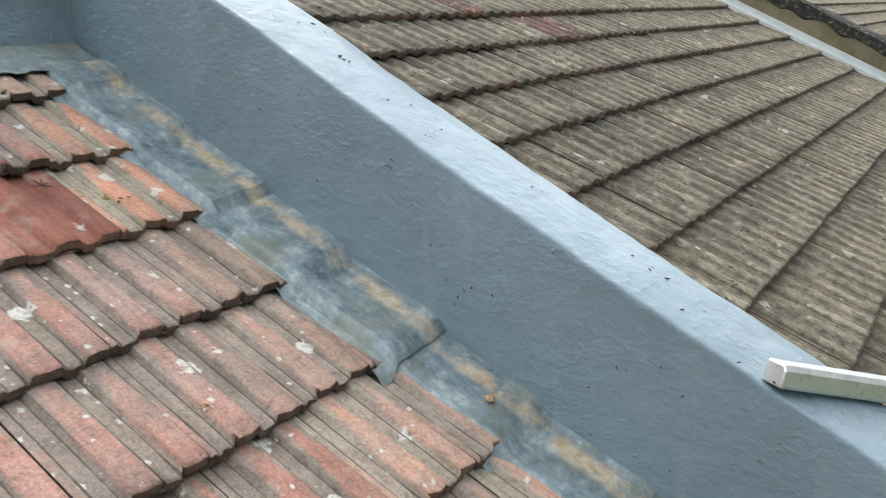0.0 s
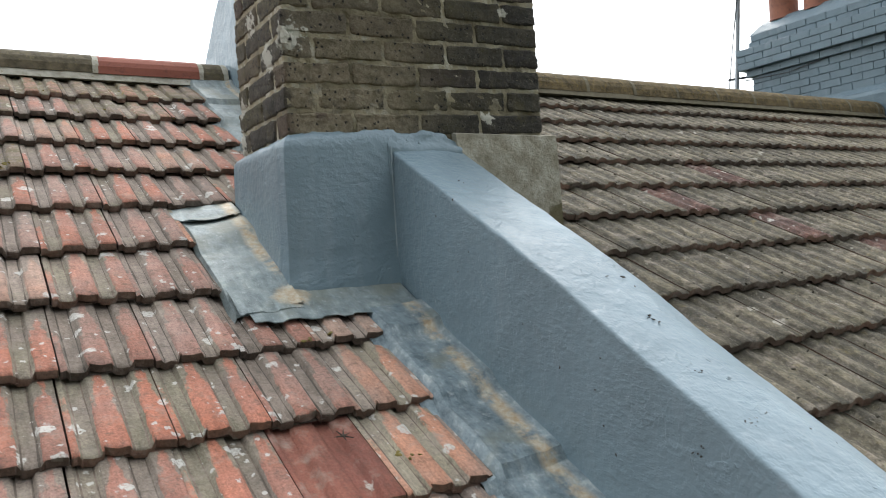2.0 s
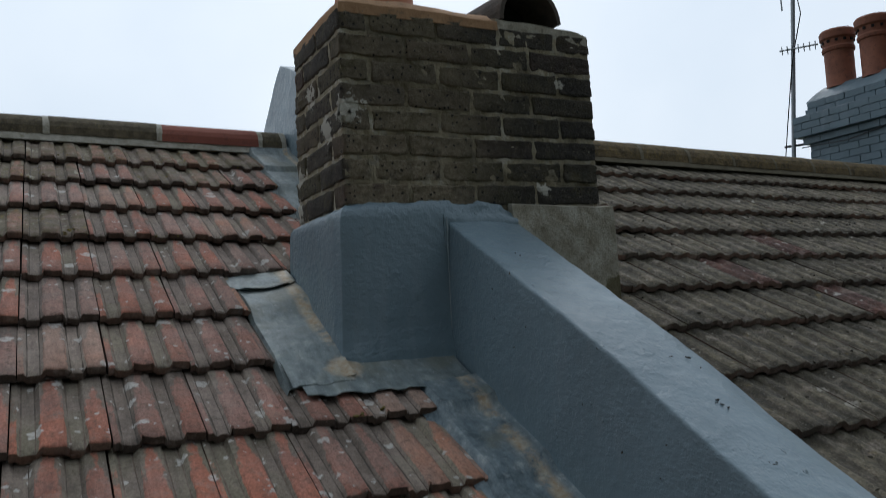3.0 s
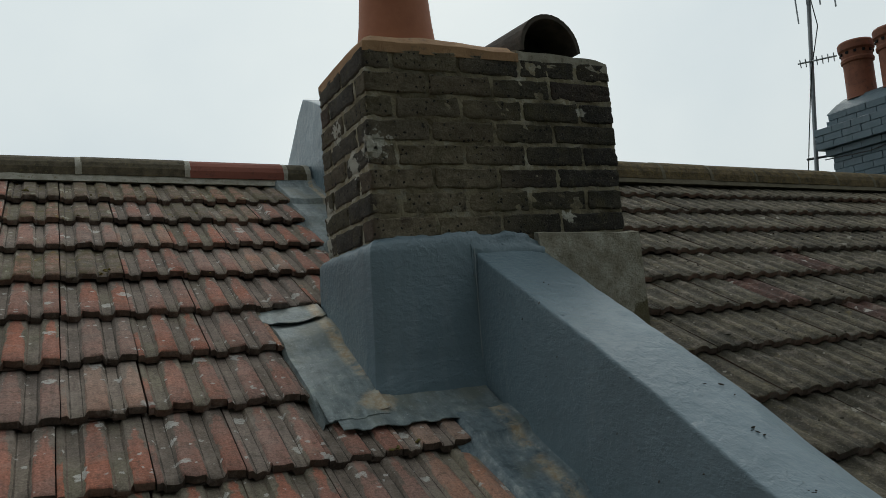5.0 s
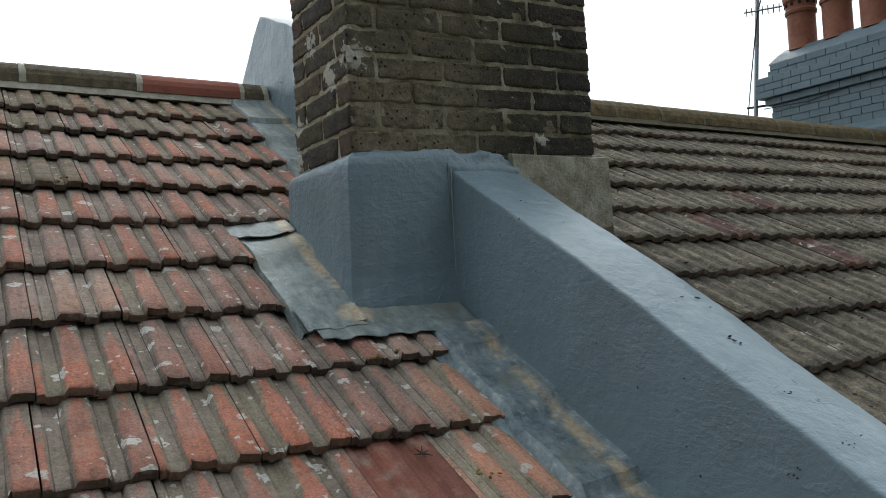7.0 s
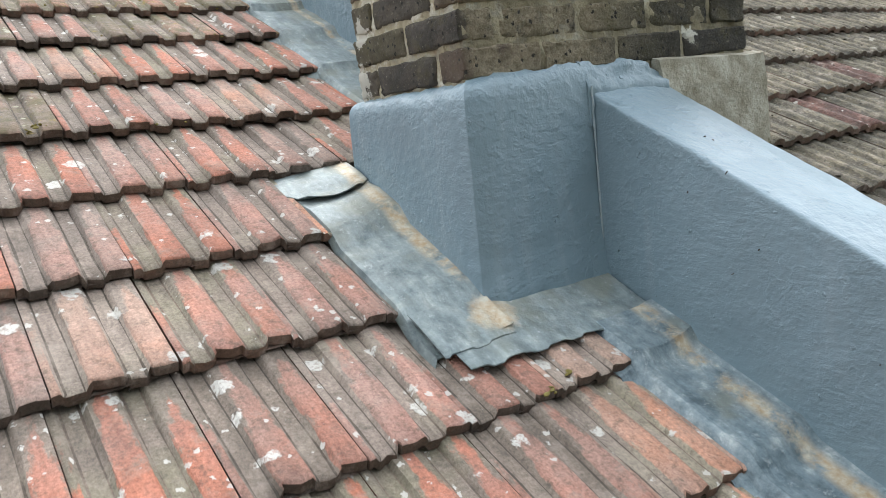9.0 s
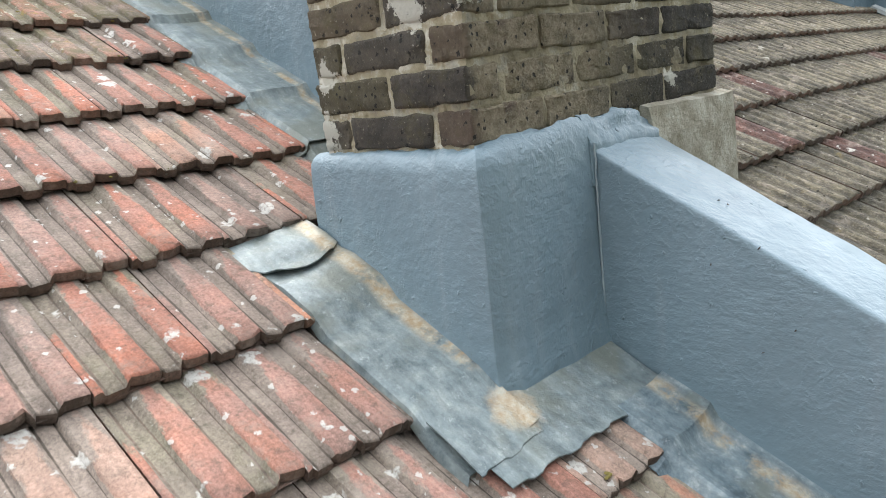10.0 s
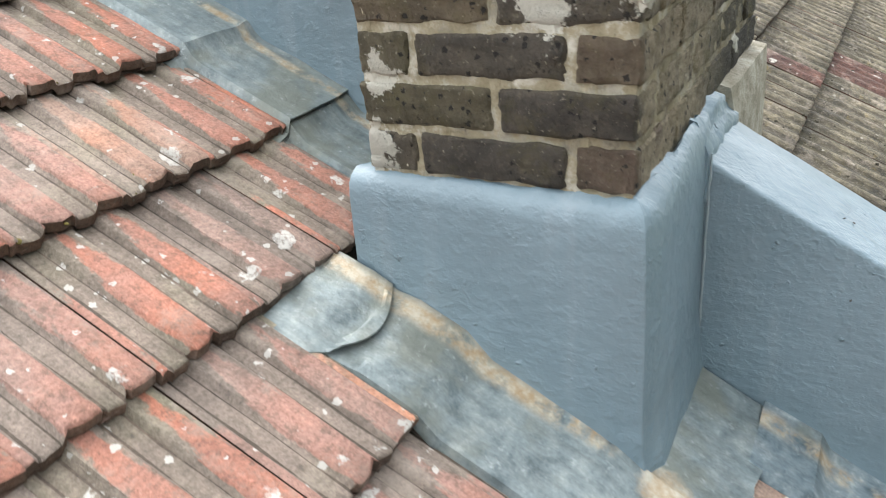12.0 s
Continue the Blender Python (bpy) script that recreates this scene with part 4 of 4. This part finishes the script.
hood = part("flue_hood", half_round(0.140, 0.017, 0.33), hood_mat, chimney, "dark half-round clay tile capping the disused flue", m=pose(0.763, 0.018, 1.196, 2.0, -4.0, 3.0))
# added plug, black where the open hood lies in shade
arc = [radians(180 * i / 12) for i in range(13)]
bm = loft([[(0.118 * math.cos(a), y, 0.118 * math.sin(a) - 0.002) for a in arc] for y in (0.16, 0.31)])
part("flue_plug", bm, soot, chimney, "black plug that puts the shade inside the hood into its colour", m=pose(0.763, 0.018, 1.196, 2.0, -4.0, 3.0))


# ---- the far painted stack ----
SX0, SX1, SY0, SY1 = 6.84, 7.50, 1.53, 3.36
SZ = -0.13
stack = tagged(empty("chimney_stack"), "long blue-grey painted brick chimney stack with oversailing courses and terracotta pots", "chimney")
part("stack_core", box(SX0 + 0.012, SX1 - 0.012, SY0 + 0.012, SY1 - 0.012, 0.2, 2.50 + SZ), paint_far, stack)
rnd = random.Random(23)
FB = {}


def far_brick(ln, dp, lz):
    key = (round(ln, 2), round(dp, 2))
    if key not in FB:
        bm = box(-dp / 2, dp / 2, -ln / 2, ln / 2, -lz / 2, lz / 2, 0.004)
        FB[key] = mesh_of(bm, "brick", paint_far)
    return FB[key]


zc = 1.640 + SZ
for c in range(11):
    zb, out = zc + c * 0.0785, 0.0
    if c in (5,):
        out = 0.045
    elif c in (6, 7, 8):
        out = 0.105 if c > 5 else 0.0
    elif c > 8:
        out = 0.010
    y = SY0 - out
    first = True
    while y < SY1 + out - 0.03:
        ln = 0.115 if first and c % 2 else 0.2275
        first = False
        ln = min(ln, SY1 + out - y)
        ob = new("brick", far_brick(ln - 0.003, 0.14 + out, 0.0755))
        ob.matrix_basis = pose(SX0 - out + (0.14 + out) / 2 + rnd.uniform(-.003, .003), y + ln / 2, zb + 0.039, rnd.uniform(-.3, .3), 0, rnd.uniform(-.3, .3))
        ob.parent = stack
        y += ln
    for ya in (SY0 - out, SY1 + out - 0.1):
        x = SX0 + 0.14
        while x < SX1 + out - 0.02:
            ln = min(0.2275, SX1 + out - x)
            ob = new("brick", far_brick(ln - 0.007, 0.10, 0.0735))
            ob.matrix_basis = pose(x + ln / 2, ya + 0.05, zb + 0.039, 0, 0, 90)
            ob.parent = stack
            x += ln
rings = []
for z, o in ((0.3, 0.085), (1.46 + SZ, 0.080), (1.54 + SZ, 0.085), (1.575 + SZ, 0.075), (1.60 + SZ, 0.04), (1.645 + SZ, 0.0)):
    rings.append([(SX0 - o, SY0 - o, z), (SX1 + o, SY0 - o, z), (SX1 + o, SY1 + o, z), (SX0 - o, SY1 + o, z)])
part("cement_base", loft(rings), paint_far, stack, "smooth painted cement base")
rings = []
for z, o in ((2.495 + SZ, 0.0), (2.515 + SZ, -0.01), (2.60 + SZ, -0.08), (2.65 + SZ, -0.14), (2.66 + SZ, -0.22)):
    rings.append([(SX0 - o, SY0 - o, z), (SX1 + o, SY0 - o, z), (SX1 + o, SY1 + o, z), (SX0 - o, SY1 + o, z)])
part("flaunching", loft(rings), paint_far, stack, "painted cement flaunching")
for y in (3.07, 2.65, 2.23, 1.81):
    p = lathe([(0.165, 0.0), (0.150, 0.03), (0.150, 0.40), (0.166, 0.41), (0.170, 0.44), (0.158, 0.46), (0.160, 0.53), (0.182, 0.55), (0.186, 0.62), (0.172, 0.64), (0.140, 0.64), (0.130, 0.40), (0.12, 0.05)], 28)
    cp = part("chimney_pot", p, terracotta_old, stack, "soot-streaked banded terracotta pot", smooth=True, m=pose(7.08, y, 2.62 + SZ))
    for k in range(12):
        a = 2 * math.pi * k / 12
        part("vent_hole", box(-0.006, 0.006, -0.014, 0.014, -0.014, 0.014), soot, cp, m=pose(0.1655 * math.cos(a), 0.1655 * math.sin(a), 0.51, 0, 0, math.degrees(a)))

# aerial on the back of the stack
aerial = tagged(empty("tv_aerial", pose(-0.31, 0, SZ)), "grey steel aerial pole with two thin antennas bracketed to the stack", "aerial")
PY = lambda z: 3.545 - 0.095 * (z - 1.8)
part("pole", tube((7.10, PY(1.2), 1.2), (7.10, PY(4.3), 4.3), 0.024, 10), galvanised, aerial)
part("bracket", tube((7.09, 3.63, 2.06), (7.13, 3.34, 2.04), 0.014, 6), black_metal, aerial)
part("boom", tube((7.07, 3.55, 3.95), (7.07, 2.98, 3.92), 0.014, 6), galvanised, aerial)
for y in (3.50, 3.36, 3.20, 3.02):
    part("element", tube((7.07, y, 3.97), (7.08, y, 3.62 if y in (3.50, 3.02) else 3.72), 0.009, 5), galvanised, aerial)
part("boom", tube((7.06, 3.56, 3.16), (7.06, 3.08, 3.08), 0.010, 6), galvanised, aerial)
for i in range(7):
    y = 3.53 - i * 0.07
    part("element", tube((6.99, y - 0.05, 3.17 - i * 0.012), (7.13, y + 0.05, 3.13 - i * 0.012), 0.006, 5), galvanised, aerial)


def cable_run(pts):
    bm = bmesh.new()
    for a, b in zip(pts, pts[1:]):
        tube(a, b, 0.006, 5, bm)
    part("cable", bm, black_metal, aerial)


cable_run([(7.08, 3.32, 3.9), (7.07, 3.26, 3.5), (7.07, 3.42, 3.0), (7.08, 3.56, 2.3), (7.08, 3.63, 1.9), (7.06, 3.60, 1.4)])
cable_run([(7.08, 3.40, 2.0), (7.13, 2.9, 1.98), (7.13, 2.2, 2.06), (7.13, 1.55, 2.1)])

# ---- second parapet, past the neighbour's roof ----
rings = []
for y in np.linspace(EAVES_Y, 0.86, 30):
    z = zr(y)
    n1 = 0.02 * noise.noise(Vector((y * 3, 0, 0)))
    rings.append([(7.36, y, z - 0.3), (7.37, y, z + 0.27 + n1), (7.40, y, z + 0.30 + n1), (7.58, y, z + 0.31), (7.62, y, z + 0.27), (7.62, y, z - 0.3)])
tagged(part("wall_parapet_far", loft(rings), brown_render), "low parapet wall with stained brown render", "parapet wall", kind="structure")
bm = bmesh.new()
rings = []
for y in np.linspace(EAVES_Y, 0.85, 80):
    z = zr(y) + 0.30
    w = lambda i: 0.03 * noise.noise(Vector((y * 6, i * 2.2, 0)))
    rings.append([(7.366, y, z - 0.10 + 3.0 * w(6)), (7.350 + 0.3 * w(1), y, z - 0.085 + 3.0 * w(6)), (7.352 + 0.4 * w(1), y, z + 0.02 + w(2) * 0.5), (7.40 + 0.5 * w(1), y, z + 0.045 + w(2) * 0.5), (7.53, y, z + 0.05 + w(3) * 0.5), (7.63 + w(4), y, z + 0.01), (7.64 + w(4), y, z - 0.10 + w(5)), (7.60, y, z - 0.1)])
tagged(part("moss_coping", loft(rings), black_moss, smooth=True), "black mossy crust along the parapet top", "moss")
rings = []
for y in np.linspace(0.855, SY0 + 0.05, 16):
    z = zr(y)
    n1 = 0.012 * noise.noise(Vector((y * 4, 7, 0)))
    rings.append([(7.30, y, z - 0.3), (7.31, y, z + 0.20 + n1), (7.33, y, z + 0.37 + n1), (7.36, y, z + 0.395 + n1), (7.58, y, z + 0.40), (7.62, y, z + 0.36), (7.63, y, z - 0.3)])
tagged(part("wall_parapet_painted", loft(rings), paint_far, smooth=True), "blue-grey painted length of the far parapet below the stack", "parapet wall", kind="structure")
rings = []
for y in np.linspace(EAVES_Y, SY0 - 0.1, 60):
    z = zr(y)
    w = 0.012 * noise.noise(Vector((y * 5, 8, 0)))
    rings.append([(7.175 + w, y, z - 0.03), (7.185 + w, y, z + 0.006), (7.30, y, z + 0.014 + w), (7.365, y, z + 0.06), (7.365, y, z - 0.05)])
tagged(part("cement_fillet", loft(rings), pale_cement, smooth=True), "pale cement fillet along the verge of the brown roof", "mortar fillet")

# mortar strip between brown roof and party wall
rings = []
for y in np.linspace(EAVES_Y, -0.05, 70):
    z = zr(y)
    w = 0.012 * noise.noise(Vector((y * 7, 2, 0)))
    rings.append([(0.54, y, z - 0.1), (0.54, y, z + 0.08), (0.70 + w, y, z + 0.03 + w), (0.75 + w, y, z - 0.004), (0.75 + w, y, z - 0.1)])
tagged(part("cement_fillet", loft(rings), render_grey), "grey cement fillet between parapet and brown tiles", "mortar fillet")

# ---- aluminium tube resting on the wall top ----
rail = tagged(empty("ladder_rail"), "scuffed aluminium ladder rail lying across the parapet top", "ladder")
a, d = Vector((0.360, -2.073, -0.700)), Vector((0.240, -0.159, -0.102)).normalized()
turn = d.to_track_quat("Y", "Z").to_matrix().to_4x4()
sec = [(-0.025, -0.017), (-0.022, -0.022), (0.022, -0.022), (0.025, -0.017), (0.025, 0.012), (0.019, 0.022), (-0.019, 0.022), (-0.025, 0.012)]
ins = [(x * 0.88, z * 0.86) for x, z in sec]
rings = [[(x, 0.0, z) for x, z in ins], [(x * 0.97, 0.002, z * 0.97) for x, z in sec], [(x, 0.006, z) for x, z in sec], [(x, 0.95, z) for x, z in sec]]
part("stile", loft(rings), aluminium, rail, m=Matrix.Translation(a) @ turn)

# ---- leaf litter and grit on the wall top and lead ----
rnd = random.Random(3)
bm = bmesh.new()
for cx, cy, n, spread in ((0.448, -1.77, 9, 0.028), (0.441, -1.296, 8, 0.025), (0.441, -1.158, 3, 0.01), (0.494, -0.985, 5, 0.015), (0.508, -1.528, 2, 0.01), (0.52, -0.85, 3, 0.03), (0.42, -1.9, 3, 0.03), (0.55, -1.4, 3, 0.05), (0.47, -0.3, 2, 0.05)):
    for _ in range(n):
        x, y = cx + rnd.gauss(0, spread), cy + rnd.gauss(0, spread)
        x = min(0.56, max(0.385, x))
        s = rnd.uniform(0.0014, 0.0036)
        m = pose(x, y, top_low(y) + 0.002, SLOPE + rnd.uniform(-20, 20), rnd.uniform(-20, 20), rnd.uniform(0, 360)) @ Matrix.Diagonal((s * rnd.uniform(1.0, 4.5), s, s * 0.6, 1))
        bmesh.ops.create_icosphere(bm, subdivisions=1, radius=1.0, matrix=m)
tagged(part("leaf_litter", bm, debris_mat), "specks of dark leaf litter on the painted wall top", "debris", kind="stuff")

# flakes and scuffs on the wall's inner face
bm = bmesh.new()
for cy, cz, n, sy in ((-1.226, -0.336, 5, 0.012), (-1.41, -0.615, 8, 0.05), (-1.35, -0.56, 6, 0.06), (-0.75, -0.02, 3, 0.08), (-1.72, -0.75, 6, 0.08), (-0.45, 0.10, 4, 0.10), (-1.0, -0.30, 4, 0.10), (-2.0, -0.85, 5, 0.10)):
    for _ in range(n):
        y, z = cy + rnd.gauss(0, sy), cz + rnd.gauss(0, sy)
        m = pose(0.3425, y, z, rnd.uniform(0, 360)) @ Matrix.Diagonal((0.002, rnd.uniform(0.0015, 0.006), rnd.uniform(0.001, 0.0025), 1))
        bmesh.ops.create_icosphere(bm, subdivisions=1, radius=1.0, matrix=m)
tagged(part("paint_flakes", bm, debris_mat), "dark scuffs and flakes on the painted wall face", "debris", kind="stuff")

# crumbs of moss on the neighbour's tiles, and tufts along the left roof
def crumbs(name, spots_at, mat, label, seed):
    rnd = random.Random(seed)
    seedling = bmesh.new()
    bmesh.ops.create_icosphere(seedling, subdivisions=1, radius=1.0)
    base_v = [v.co.copy() for v in seedling.verts]
    base_f = [[v.index for v in f.verts] for f in seedling.faces]
    seedling.free()
    verts, faces = [], []
    for x, y, z, r in spots_at(rnd):
        m = pose(x, y, z, SLOPE, 0, rnd.uniform(0, 360)) @ Matrix.Diagonal((r * rnd.uniform(0.7, 1.9), r * rnd.uniform(0.6, 1.3), r * rnd.uniform(0.35, 0.7), 1))
        k = len(verts)
        verts += [tuple(m @ (v * rnd.uniform(0.75, 1.2))) for v in base_v]
        faces += [[k + i for i in f] for f in base_f]
    me = bpy.data.meshes.new(name)
    me.from_pydata(verts, [], faces)
    me.materials.append(mat)
    tagged(new(name, me), label, "moss", kind="stuff")


def right_surface(x, y):
    j = math.floor((y + 1.222) / 0.288)
    u = (y + 1.222 - 0.288 * j) / 0.288
    c = (x - 0.665) % 0.226
    for (xa, ha), (xb, hb) in zip(PROFILE_R, PROFILE_R[1:]):
        if xa <= c <= xb:
            break
    return zr(y) - 0.034 * u + ha + (hb - ha) * min(1.0, max(0.0, (c - xa) / (xb - xa)))


def right_spots(rnd):
    for _ in range(1500):
        x = 0.78 + 6.2 * rnd.random() ** 1.3
        y = rnd.uniform(-2.3, 1.85)
        if x < 1.10 and y > -0.06:
            continue
        yield x, y, right_surface(x, y) + 0.001, rnd.uniform(0.0022, 0.0062)


def left_spots(rnd):
    for _ in range(150):
        j = rnd.choice((3, 4, 5, 5, 6, 6, 6))
        x = rnd.uniform(-4.2, 0.1)
        y = row_y(j) + rnd.uniform(0.0, 0.02) + (rnd.uniform(0, 0.2) if rnd.random() < 0.3 else 0)
        yield x, y, zl(y) + tile_top(x) - 0.031 * (y - row_y(j)) / 0.265 + 0.0005, rnd.uniform(0.002, 0.0052)
    for cx, cy, n in ((-0.070, -0.280, 5), (-0.010, -0.252, 3), (-0.023, -0.704, 5), (-0.257, -1.251, 4), (-0.735, 0.828, 14), (-1.0, 1.655, 20)):
        for _ in range(n):
            x, y = cx + rnd.gauss(0, 0.012), cy + rnd.gauss(0, 0.005)
            yield x, y, zl(y) + tile_top(x) + 0.001, rnd.uniform(0.003, 0.006)


moss_dark = plain("dark_moss", (0.018, 0.016, 0.010), (0.055, 0.047, 0.028), 60, 0.95)
moss_olive = plain("olive_moss", (0.09, 0.075, 0.025), (0.24, 0.19, 0.05), 30, 0.95)
crumbs("moss_crumbs", right_spots, moss_dark, "dark crumbs of moss scattered over the brown tiles", 31)
crumbs("moss_tufts", left_spots, moss_olive, "olive moss tufts along the edges of the red tiles", 32)

# a chip of dry mortar lying on the lead, and a withered leaf on a red tile
bm = bmesh.new()
bmesh.ops.create_icosphere(bm, subdivisions=2, radius=1.0)
for v in bm.verts:
    v.co = Vector((v.co.x * 0.016, v.co.y * 0.010, v.co.z * 0.006)) * (1 + 0.4 * noise.noise(v.co * 3))
tagged(part("mortar_chip", bm, flaunch_mat, m=pose(0.252, -1.525, tile_surface(-1.525) + 0.010, 20, 0, 35)), "small ochre mortar chip lying on the lead", "debris")
bm = bmesh.new()
for k in range(6):
    a = k * 1.05
    tube((0, 0, 0), (0.030 * math.cos(a) * (0.6 + 0.4 * (k % 2)), 0.022 * math.sin(a), 0.004), 0.0025, 5, bm, 0.0008)
tagged(part("withered_leaf", bm, debris_mat, m=pose(-0.140, -0.612, tile_surface(-0.612) + 0.006, SLOPE, 0, 20)), "dark withered leaf lying on a deep red tile", "debris")
